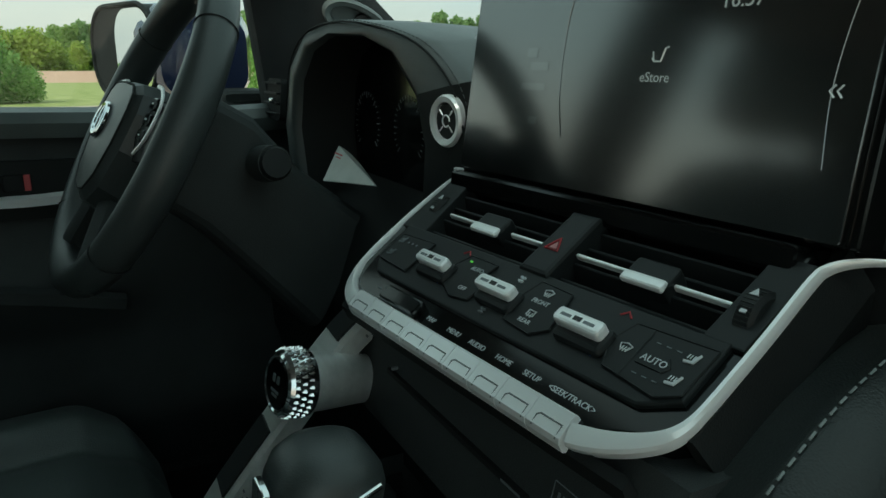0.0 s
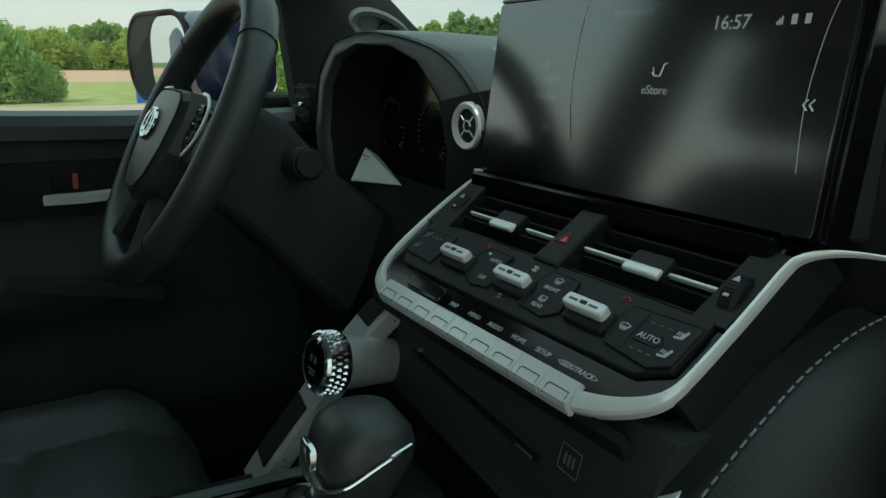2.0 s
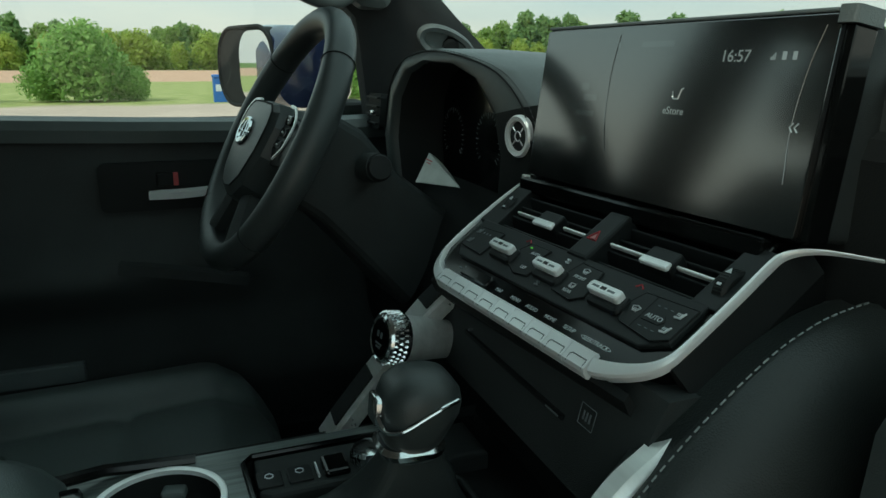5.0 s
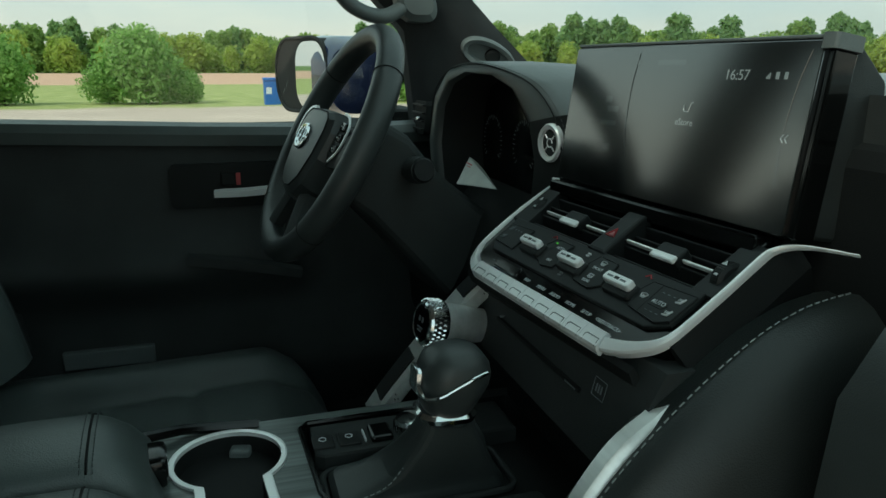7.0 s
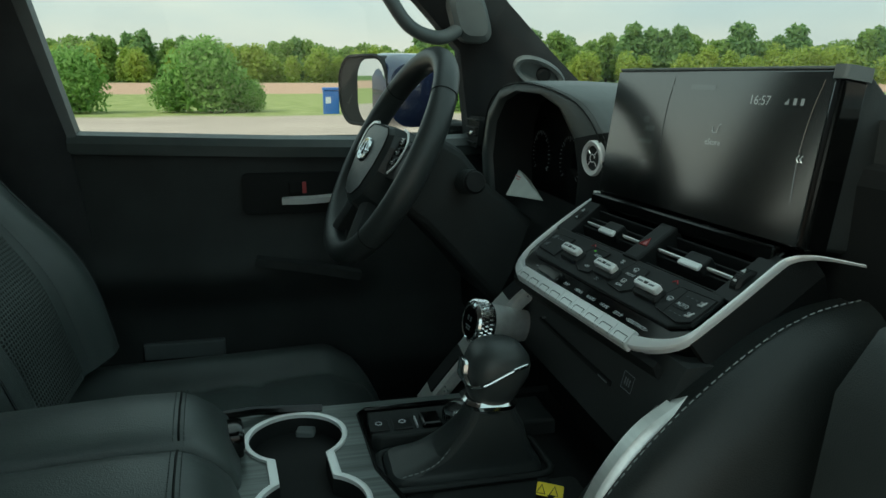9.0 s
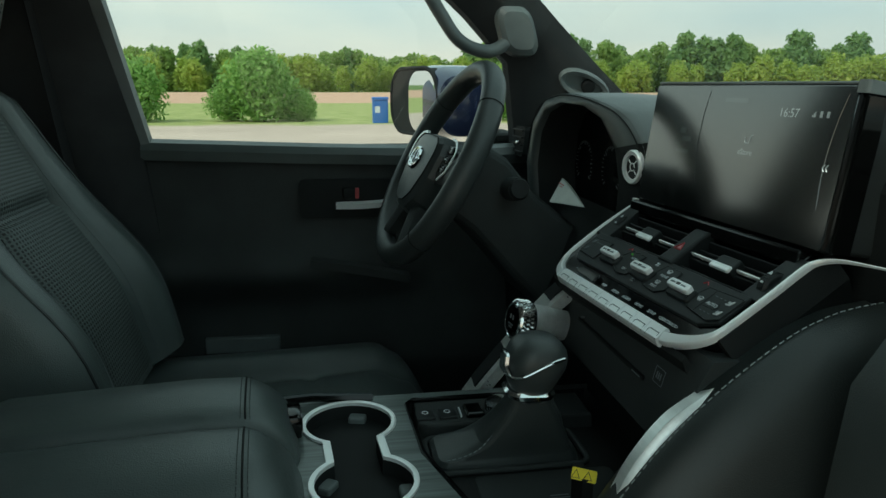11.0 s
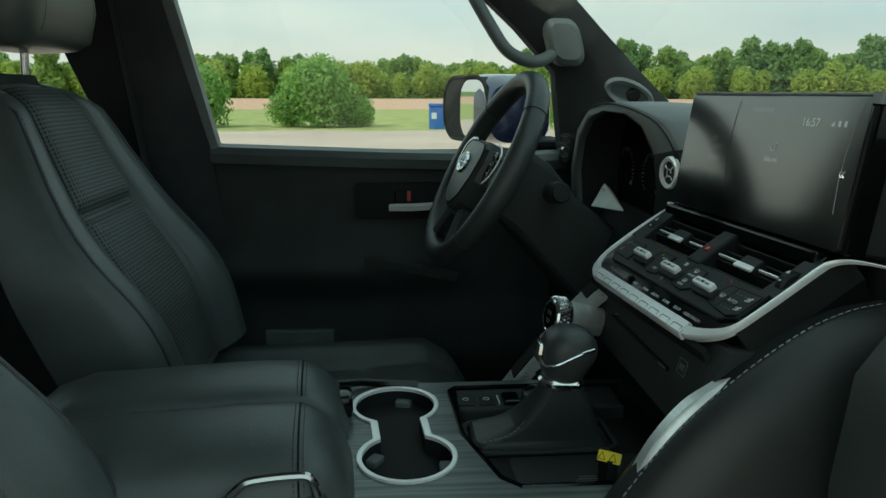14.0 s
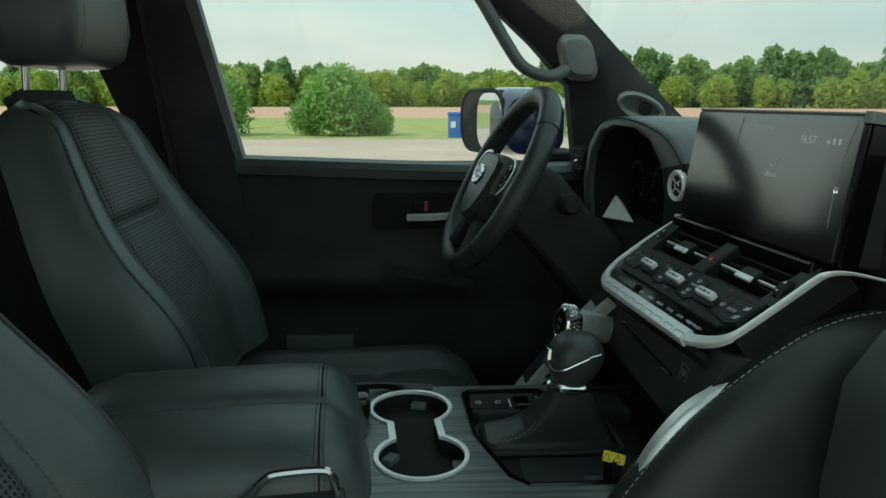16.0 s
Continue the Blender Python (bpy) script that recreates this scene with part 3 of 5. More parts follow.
part("window_glass", sheet(lambda u, v: Vector((-0.785 + 0.03 * v, -0.82 + 0.84 * u - 0.08 * v * (1 - u), 1.19 + 0.47 * v)) + Vector((DX, DY, DZ)), 6, 4, lambda u, v: Vector((-0.789 + 0.03 * v, -0.82 + 0.84 * u - 0.08 * v * (1 - u), 1.19 + 0.47 * v)) + Vector((DX, DY, DZ))), GLASS, door, "clear side glass").visible_shadow = False
part("outer_skin", box(-0.93 + DX, -0.84 + DX, -0.76 + DY, 0.3 + DY, 0.0, 1.17 + DZ, 0.03), PAINT, door, "navy painted door skin")
part("handle_recess", prism(rounded(-0.4 + DY - 0.06, -0.4 + DY + 0.15, 1.055 + DZ, 1.135 + DZ, 0.012), 0, 0.012), PLASTIC_DARK, door, "black handle recess").matrix_basis = axes((-0.748 + DX, 0, 0), (0, 1, 0), (0, 0, 1), (1, 0, 0))
part("door_lever", ribbon(smooth_path([(-0.735 + DX, -0.385 + DY, 1.081 + DZ), (-0.728 + DX, -0.33 + DY, 1.082 + DZ), (-0.73 + DX, -0.25 + DY, 1.087 + DZ)], 5), [(-0.006, -0.004), (0.006, -0.007), (0.008, 0.004), (-0.004, 0.008)]), SILVER, door, "bright silver door lever")
part("lock_button", box(-0.74 + DX, -0.728 + DX, -0.372 + DY, -0.345 + DY, 1.095 + DZ, 1.118 + DZ, 0.003), PLASTIC_DARK, door)
part("lock_mark", box(-0.732 + DX, -0.727 + DX, -0.346 + DY, -0.338 + DY, 1.096 + DZ, 1.118 + DZ, 0.001), REDPRINT, door, "red unlocked mark")
part("reflector_plate", box(-0.74 + DX, -0.716 + DX, -0.664 + DY, -0.511 + DY, 0.776 + DZ, 0.809 + DZ, 0.003), GREYPART, door, "grey plate low on the trim")
part("pull_strip", ribbon(smooth_path([(-0.7 + DX, -0.44 + DY, 0.972 + DZ), (-0.692 + DX, -0.35 + DY, 0.958 + DZ), (-0.7 + DX, -0.24 + DY, 0.932 + DZ)], 6), [(-0.01, -0.008), (0.012, -0.01), (0.012, 0.006), (-0.006, 0.01)]), PLASTIC, door, "edge of the door pull")
mh = part("mirror_housing", loft([[Vector((x, y0 + (y - 0.5) * sy, z0 + (z - 0.5) * sz)) + Vector((DX, DY, DZ)) for y, z in rounded(0, 1, 0, 1, 0.3, 5)] for x, y0, sy, z0, sz in ((-0.98, -0.055, 0.09, 1.27, 0.1), (-0.985, -0.055, 0.15, 1.275, 0.145), (-1.03, -0.06, 0.19, 1.282, 0.172), (-1.15, -0.085, 0.19, 1.285, 0.18), (-1.24, -0.11, 0.16, 1.285, 0.16), (-1.27, -0.11, 0.09, 1.285, 0.09))]), PAINT, door, "navy door mirror housing")
part("mirror_bezel", prism(rounded(-0.13, 0.135, -0.083, 0.083, 0.07, 8), -0.03, 0.0), PLASTIC_DARK, mh, "black mirror bezel").matrix_basis = axes((-1.12 + DX, -0.178 + DY, 1.284 + DZ), Vector((-0.94, -0.34, 0)), (0, 0, 1), Vector((0.34, -0.94, 0)))
part("mirror_glass", prism(rounded(-0.122, 0.022, -0.075, 0.075, 0.05, 6), 0, 0.004), MIRROR, mh, "mirror glass").matrix_basis = axes((-1.12 + DX, -0.178 + DY, 1.284 + DZ), Vector((-0.94, -0.34, 0)), (0, 0, 1), Vector((0.34, -0.94, 0)))
part("mirror_rim", tube([(x, y, 0) for x, y in rounded(-0.13, 0.135, -0.083, 0.083, 0.07, 8)], 0.0045, 8, loop=True), PLASTIC_DARK, mh, "black rim").matrix_basis = axes((-1.12 + DX, -0.178 + DY, 1.284 + DZ), Vector((-0.94, -0.34, 0)), (0, 0, 1), Vector((0.34, -0.94, 0)))
part("mirror_arm", box(-1.0 + DX, -0.82 + DX, -0.06 + DY, 0.04 + DY, 1.17 + DZ, 1.22 + DZ, 0.015), PLASTIC_DARK, door)

# grab handle and tweeter on the pillar
grab = thing("grab_handle", pose(-0.69, -0.092, 1.43), "dark grab handle with grey end cap on the windscreen pillar", "grab handle")
gp = smooth_path([(-0.03, -0.2, 0.2), (0.0, -0.14, 0.12), (0.01, -0.085, 0.03), (0.01, -0.045, -0.022), (0.0, 0.01, -0.04), (-0.015, 0.055, -0.022), (-0.04, 0.1, 0.012)], 6)
part("grip", tube(gp, 0.0165, 12, flat=0.8), GREYPART, grab)
part("end_cap", loft([[Vector((-0.035 + 0.028 * k, 0.075 + (y - 0.5) * w + 0.35 * (0.5 - z) * w, (z - 0.5) * w * 1.3)) for y, z in rounded(0, 1, 0, 1, 0.32, 4)] for k, w in ((0, 0.075), (1, 0.072), (1.35, 0.055))]), GREYPART, grab, "grey end cap")
part("upper_mount", box(-0.07, -0.01, -0.25, -0.17, 0.14, 0.22, 0.015), PILLAR, grab)
tw = thing("tweeter", axes((-0.69, 0.118, 1.326), Vector((0.12, 0.93, -0.35)).normalized(), Vector((0.3, 0.3, 0.9)).normalized(), Vector((0.94, -0.22, -0.25)).normalized()) @ Matrix.Diagonal((0.78, 0.78, 0.9, 1)), "oval grey speaker pod at the pillar's foot", "speaker")
part("pod", loft([[(a * s * math.cos(t) * (1 + 0.1 * math.cos(t)), b * s * math.sin(t), z) for t in [2 * math.pi * k / 28 for k in range(28)]] for a, b, s, z in ((0.07, 0.034, 1, -0.02), (0.07, 0.034, 1, 0.0), (0.066, 0.031, 1, 0.006), (0.055, 0.022, 1, 0.002), (0.05, 0.018, 1, -0.012))]), GREYPART, tw)
part("grille", lathe([(0.018, -0.014), (0.018, -0.002), (0.012, 0.001)], 20), PLASTIC_DARK, tw, "black speaker grille").matrix_basis = pose(0.018, 0, 0)

# ---- dashboard ----
dash = thing("dashboard", pose(0, 0.1, 0.6), "black leather-topped dashboard with instrument hood", "dashboard")
G = Vector((0, -0.1, -0.6))


def at(points):
    return [Vector(p) + G for p in points]


def dash_top(u, v):
    x = -0.73 + 1.46 * u
    front = 0.07 + 0.085 * max(0.0, min(1.0, (x + 0.1) / 0.2))
    y = front + v * (0.47 - 0.25 * (2 * u - 1) ** 2 - front)
    z = 1.288 + 0.012 * math.sin(math.pi * v)
    return Vector((x, y, z - (0.02 if v < 0.02 else 0))) + G


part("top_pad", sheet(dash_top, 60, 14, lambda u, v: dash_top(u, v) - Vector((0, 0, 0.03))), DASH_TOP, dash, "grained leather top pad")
part("core", box(-0.73, 0.73, 0.1, 0.5, 0.95 - 0.6, 1.25 - 0.6, 0.02), PLASTIC_DARK, dash).location = (0, -0.1, 0)
part("lower_driver_panel", loft([[Vector((x, y, z)) + G for x in (-0.73, -0.2)] + [Vector((x, y + 0.12, z)) + G for x in (-0.2, -0.73)] for y, z in ((0.02, 0.72), (-0.02, 0.85), (-0.03, 1.0), (0.0, 1.08), (0.04, 1.12), (0.09, 1.14))]), PLASTIC_DARK, dash)
# passenger's side: upper pad, strip, lower pad
part("upper_passenger_pad", ribbon(at([(-0.1, 0.19, 1.225), (0.25, 0.172, 1.225), (0.45, 0.165, 1.225), (0.73, 0.17, 1.225)]), [(0.02, -0.06), (-0.012, -0.055), (-0.02, -0.02), (-0.012, 0.03), (0.0, 0.045), (0.06, 0.06), (0.06, -0.06)][::-1]), PLASTIC, dash, "black upper pad")
stitches(at([(0.2, 0.172, 1.276), (0.45, 0.163, 1.276), (0.73, 0.168, 1.276)]), THREAD_DARK, dash)
part("glovebox_front", loft([[Vector((x, y, z)) + G for x in (0.275, 0.73)] + [Vector((x, y + 0.12, z)) + G for x in (0.73, 0.275)] for y, z in ((0.03, 0.66), (0.0, 0.8), (-0.01, 1.0), (0.0, 1.1), (0.03, 1.145), (0.08, 1.165))]), LEATHER_SMOOTH, dash, "leather-covered lower pad")

# the padded side of the centre stack, with its sewn edge
spine = smooth_path([(0, -0.25, 0.83), (0, -0.2, 0.922), (0, -0.14, 1.003), (0, -0.08, 1.059), (0, -0.02, 1.1), (0, 0.02, 1.118), (0, 0.065, 1.127), (0, 0.18, 1.134)], 6)
section = [(0.176, -0.045), (0.179, -0.017), (0.186, -0.007), (0.202, 0.0), (0.216, -0.001), (0.221, 0.004), (0.232, 0.006), (0.246, 0.0), (0.26, -0.012), (0.27, -0.035), (0.276, -0.08), (0.28, -0.16), (0.28, -0.42)]


TURN = 5.2  # the stack is turned a little about the vertical
STACK_C, STACK_S = math.cos(radians(TURN)), math.sin(radians(TURN))


def pad_side(k):
    p = spine[k]
    t = (spine[min(k + 1, len(spine) - 1)] - spine[max(k - 1, 0)]).normalized()
    nrm = Vector((0, -t.z, t.y))
    out = []
    for x, h in section:
        drop = nrm * h if h > -0.05 else nrm * -0.05 + Vector((0, 0.35 * (h + 0.05) * -1, h + 0.05))
        q = Vector((x - 0.0315, p.y, p.z)) + drop
        out.append(Vector((q.x * STACK_C - q.y * STACK_S, q.x * STACK_S + q.y * STACK_C, q.z)) + G)
    return out


rows_pad = [pad_side(k) for k in range(len(spine))]
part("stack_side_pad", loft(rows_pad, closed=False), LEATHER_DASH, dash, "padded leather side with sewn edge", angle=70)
stitches([r[5] * 0.6 + r[6] * 0.4 + Vector((0, -0.0008, 0.0008)) for r in rows_pad[::3]], THREAD, dash, 0.005, 0.0032, 0.0008, label="pale grey stitching")

# instrument hood
OPEN = [(-0.525, 1.092), (-0.542, 1.182), (-0.53, 1.242), (-0.5, 1.278), (-0.45, 1.294), (-0.38, 1.292), (-0.33, 1.275), (-0.29, 1.232), (-0.277, 1.182), (-0.286, 1.092)]
OVER = [(-0.565, 1.088), (-0.577, 1.188), (-0.555, 1.263), (-0.51, 1.302), (-0.435, 1.313), (-0.355, 1.306), (-0.265, 1.285), (-0.205, 1.248), (-0.17, 1.198), (-0.165, 1.088)]


def lip_y(x):
    return 0.03 - (-0.27 - min(x, -0.24)) * 0.19


def hood_ring(k, dy, dz=0.0):
    """k: 0 at the opening, 1 at the outer edge."""
    return [Vector((a + (b - a) * k, lip_y(a + (b - a) * k) + dy, c + (d - c) * k + dz)) + G for (a, c), (b, d) in zip(OPEN, OVER)]


part("hood_lining", loft([hood_ring(-0.25, 0.1), hood_ring(-0.02, 0.02), hood_ring(0.08, 0.0025)], closed=False), PLASTIC_DARK, dash, "black lining of the hood", angle=60)
part("instrument_hood", loft([r[:8] for r in [hood_ring(0.04, 0.008), hood_ring(0.08, 0.0005), hood_ring(0.2, -0.003), hood_ring(0.75, -0.001), hood_ring(0.93, 0.005), hood_ring(1.0, 0.018), hood_ring(1.0, 0.1), hood_ring(0.95, 0.3, -0.01)]], closed=False), LEATHER_HOOD, dash, "arched black instrument hood", angle=60)
part("starter_panel", loft([r[7:] for r in [hood_ring(0.04, 0.008), hood_ring(0.08, 0.0005), hood_ring(0.2, -0.003), hood_ring(0.75, -0.001), hood_ring(1.0, 0.008), hood_ring(1.25, 0.02), hood_ring(1.4, 0.12)]], closed=False), PLASTIC_DARK, dash, "black switch panel beside the instruments", angle=60)
part("hood_seam", tube(smooth_path(hood_ring(0.8, -0.0012)[1:9], 4), 0.0011, 5), PLASTIC_DARK, dash)
stitches(hood_ring(0.9, 0.0025)[1:9], THREAD_DARK, dash)
part("instrument_face", prism([(x, z) for x, z in OPEN][::-1], 0, 0.004), GLOSS, dash, "dark instrument glass").matrix_basis = axes(G + Vector((0, 0.06, 0)), (1, 0, 0), (0, 0, 1), (0, -1, 0))
# added sheet: the daylight reflection in the instruments, painted as a pale wedge
glare_mesh = bmesh.new()
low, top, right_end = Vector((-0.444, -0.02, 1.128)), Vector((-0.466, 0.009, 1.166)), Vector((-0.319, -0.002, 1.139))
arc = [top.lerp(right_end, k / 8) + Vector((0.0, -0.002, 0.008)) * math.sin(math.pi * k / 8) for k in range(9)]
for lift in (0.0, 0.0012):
    glare_mesh.faces.new([glare_mesh.verts.new(p + G + Vector((0, 0.6 * lift, -0.8 * lift))) for p in [low] + arc])
part("lens_glare_sheet", glare_mesh, LENS_GLARE, dash, "pale sheet painted as the instrument glass's daylight reflection", smooth=False)
bars([(0.0, 0.0, 0.02, 0.002), (0.004, -0.004, 0.012, 0.0015)], REDPRINT, dash, "glare_marks", 0, 0.0004, "red marks on the painted reflection").matrix_basis = axes(G + Vector((-0.43, -0.004, 1.16)), (0.99, 0.0, -0.14), (-0.1, 0.6, 0.79), (0.1, -0.79, 0.6))
for cx, name in ((-0.485, "dial"), (-0.36, "dial")):
    bm = bmesh.new()
    for k in range(25):
        a = radians(220 - 260 * k / 24)
        c, s = math.cos(a), math.sin(a)
        r0 = 0.036 if k % 4 else 0.032
        tube([(cx + r0 * c, 1.19 + r0 * s, 0.0052), (cx + 0.04 * c, 1.19 + 0.04 * s, 0.0052)], 0.0006, 4, bm=bm)
    part(name, bm, PRINT_DIM, dash, "faint round dial marks").matrix_basis = axes(G + Vector((0, 0.06, 0)), (1, 0, 0), (0, 0, 1), (0, -1, 0))
# panel between hood and screen, with the starter button
start = part("starter_button", lathe([(0.02, -0.004), (0.0245, 0.0), (0.0245, 0.008), (0.0225, 0.0105), (0.0175, 0.0095), (0.017, 0.006)], 40), SILVER, dash, "silver ring of the starter button")
start.matrix_basis = axes(G + Vector((-0.224, 0.038, 1.212)), (1, 0.15, 0), (0, 0, 1), (0.15, -1, 0))
part("button_face", lathe([(0.0172, 0.0), (0.0172, 0.006), (0.015, 0.0075), (0.004, 0.0072)], 32), KEYBLACK, start)
bm = bmesh.new()
tube([(0.0055 * math.cos(a), 0.0055 * math.sin(a), 0.0078) for a in [0.5 * k for k in range(12)]], 0.0008, 5, bm=bm)
for k in range(4):
    a = radians(45 + 90 * k)
    tube([(0.0075 * math.cos(a), 0.0075 * math.sin(a), 0.0076), (0.014 * math.cos(a), 0.014 * math.sin(a), 0.0076)], 0.0009, 5, bm=bm)
part("button_mark", bm, SILVER, start)
# side vent by the door
sv = part("side_vent", prism(rounded(-0.04, 0.04, -0.03, 0.03, 0.01), -0.03, 0.0), PLASTIC_DARK, dash, "round-cornered side air vent")
sv.matrix_basis = axes(G + Vector((-0.715, -0.005, 1.212)), (1, 0, 0), (0, 0.1, 1), (0, -1, 0.1))
for k in range(4):
    part("slat", box(-0.036, 0.036, -0.022 + 0.0145 * k, -0.019 + 0.0145 * k, -0.002, 0.006, 0.001), KEYBLACK, sv)
part("vent_tab", box(0.012, 0.026, -0.006, 0.002, 0.004, 0.012, 0.002), CHROME, sv)

# ---- centre display ----
screen = thing("display_screen", pose(-0.003, 0.0321, 1.178, 82, 0, TURN), "wide glossy black touchscreen standing on the dashboard", "display")
part("housing", prism(rounded(-0.169, 0.169, -0.003, 0.153, 0.006), -0.022, -0.003, 0.002), GLOSS, screen)
part("back_cover", loft([[(x, y, z) for x, y in rounded(-0.166, w, y0, y1, 0.006)] for z, w, y0, y1 in ((-0.02, 0.17, -0.002, 0.152), (-0.036, 0.171, -0.002, 0.149), (-0.07, 0.168, -0.004, 0.13), (-0.09, 0.16, -0.004, 0.1))]), PLASTIC, screen)
part("glass_face", prism(rounded(-0.1675, 0.165, -0.001, 0.1495, 0.004), -0.003, 0.0, 0.001), SCREEN, screen, "dark reflective display glass")
part("top_strip", box(-0.168, 0.16, 0.1505, 0.1535, -0.02, -0.001, 0.001), GREYPART, screen, "slim grey top edge")
part("corner_cap", loft([[(x, y, z) for x, z in rounded(0.1605, 0.1755, -0.03, 0.001, 0.004)] for y in (0.143, 0.1525, 0.1545)]), GREYPART, screen, "grey corner cap")
part("side_strip", box(0.167, 0.174, -0.002, 0.143, -0.026, -0.002, 0.002), GLOSS, screen, "gloss black side edge")
part("lower_ledge", box(-0.17, 0.148, -0.02, -0.0035, -0.03, 0.008, 0.003), GLOSS, screen, "gloss black ledge under the screen")
part("ledge_pin", box(-0.165, -0.161, -0.0045, -0.0015, 0.0, 0.009, 0.001), SILVER, screen)
T = Matrix.Translation
words("16:57", 0.0125, UI, screen, T((0.085, 0.122, 0.0004)), "clock", "pale clock figures")
words("eStore", 0.0088, UI, screen, T((0.0315, 0.0785, 0.0004)), "app_name")
bm = tube([(0.0275, 0.0905, 0.0004), (0.029, 0.0885, 0.0004), (0.0345, 0.0885, 0.0004), (0.037, 0.0965, 0.0004), (0.0395, 0.0972, 0.0004)], 0.0007, 4)
tube([(0.0275, 0.0945, 0.0004), (0.029, 0.0885, 0.0004)], 0.0006, 4, bm=bm)
part("app_icon", bm, UI, screen)
bm = bmesh.new()
for k, (x, w, h) in enumerate(((0.1165, 0.001, 0.0022), (0.118, 0.001, 0.0036), (0.1195, 0.001, 0.005), (0.126, 0.0034, 0.0058), (0.1345, 0.0034, 0.0058))):
    box(x, x + w, 0.1195, 0.1195 + h, 0.0001, 0.0004, bm=bm)
part("status_icons", bm, UI, screen)
part("side_arc", tube(smooth_path([(0.1555, 0.142, 0.0003), (0.1485, 0.113, 0.0003), (0.145, 0.074, 0.0003), (0.148, 0.035, 0.0003)], 8), 0.0003, 4), UI_DIM, screen)
part("panel_arc", tube(smooth_path([(-0.05, 0.142, 0.0003), (-0.055, 0.11, 0.0003), (-0.054, 0.07, 0.0003), (-0.046, 0.035, 0.0003)], 8), 0.0003, 4), UI_DIM, screen)
bm = tube([(0.1465, 0.0772, 0.0004), (0.1438, 0.074, 0.0004), (0.1465, 0.0708, 0.0004)], 0.0006, 4)
tube([(0.1505, 0.0772, 0.0004), (0.1478, 0.074, 0.0004), (0.1505, 0.0708, 0.0004)], 0.0006, 4, bm=bm)
part("arrow_mark", bm, UI, screen)
for row in ((-0.09, 0.095, 0.012, 0.007), (-0.08, 0.085, 0.02, 0.006), (-0.085, 0.07, 0.028, 0.005), (-0.08, 0.045, 0.01, 0.006), (0.0, 0.133, 0.04, 0.005), (-0.05, 0.133, 0.005, 0.005)):
    bars([row], UI_DIM, screen, "faint_text", 0.0001, 0.0003)

# ---- centre control panel ----
panel = thing("centre_control_panel", pose(0.0004, -0.0941, 1.0811, 34, 0, TURN), "gloss black climate and audio panel with silver surround", "control panel")
part("lower_face", prism([(-0.125, 0.012), (0.118, 0.012), (0.158, 0.03), (0.166, 0.046), (0.167, 0.09), (-0.167, 0.09), (-0.162, 0.04), (-0.15, 0.024)], -0.04, 0.0, 0.001), GLOSS, panel, "piano black lower face")
part("button_deck", prism([(-0.15, 0.05), (-0.132, 0.036), (0.138, 0.036), (0.158, 0.048), (0.158, 0.088), (-0.152, 0.088)], 0.0, 0.004, 0.0015), KEYBLACK, panel, "satin black key deck")
part("vent_back", box(-0.162, 0.166, 0.085, 0.16, -0.05, -0.042), PLASTIC_DARK, panel)
part("vent_top_rail", box(-0.16, 0.16, 0.146, 0.16, -0.045, 0.002, 0.002), GLOSS, panel)
part("vent_cheek", prism([(-0.163, 0.086), (-0.128, 0.086), (-0.136, 0.147), (-0.163, 0.147)], -0.045, 0.003, 0.001), KEYBLACK, panel)
part("vent_cheek", prism([(0.1405, 0.086), (0.165, 0.086), (0.166, 0.149), (0.1435, 0.149)], -0.045, 0.003, 0.001), KEYBLACK, panel)
part("rail_line", tube([(-0.161, 0.148, 0.0022), (0.157, 0.148, 0.0022)], 0.0006, 6), GREYPART, panel, "thin silver line")
for x0, x1 in ((-0.135, -0.006), (0.025, 0.143)):
    for k in range(4):
        v = 0.0935 + 0.0145 * k
        bm = box(x0, x1, -0.0014, 0.0014, -0.022, 0.0, 0.0006, 1)
        part("vent_slat", bm, KEYBLACK, panel).matrix_basis = T((0, v, -0.003)) @ pose(0, 0, 0, -24, 0, 0)
for x0, x1 in ((-0.1235, -0.087), (-0.043, -0.006), (0.0255, 0.072), (0.104, 0.141)):
    part("bright_bar", box(x0, x1, 0.1108, 0.1132, -0.003, 0.0016, 0.0006, 1), SILVER, panel, "bright vent bar")
for x in (-0.0645, 0.0885):
    tab = part("vent_tab", prism(rounded(x - 0.016, x + 0.016, 0.104, 0.122, 0.003), -0.008, 0.006, 0.002), KEYBLACK, panel)
    part("tab_face", box(x - 0.0155, x + 0.0155, 0.1015, 0.1095, 0.003, 0.0078, 0.0018), SILVER, tab, "silver tab face")
hz = part("hazard_key", prism([(-0.003, 0.085), (0.0245, 0.085), (0.0235, 0.1425), (-0.0025, 0.1425)], -0.02, 0.007, 0.003), KEYBLACK, panel, "black hazard light key")
part("hazard_mark", tube([(0.0045, 0.1055, 0.0072), (0.0165, 0.1055, 0.0072), (0.0105, 0.116, 0.0072)], 0.001, 5, loop=True), REDPRINT, hz, "red warning triangle")
part("hazard_fill", prism([(0.007, 0.1069), (0.014, 0.1069), (0.0105, 0.113)], 0.0065, 0.0074), PINK, hz)
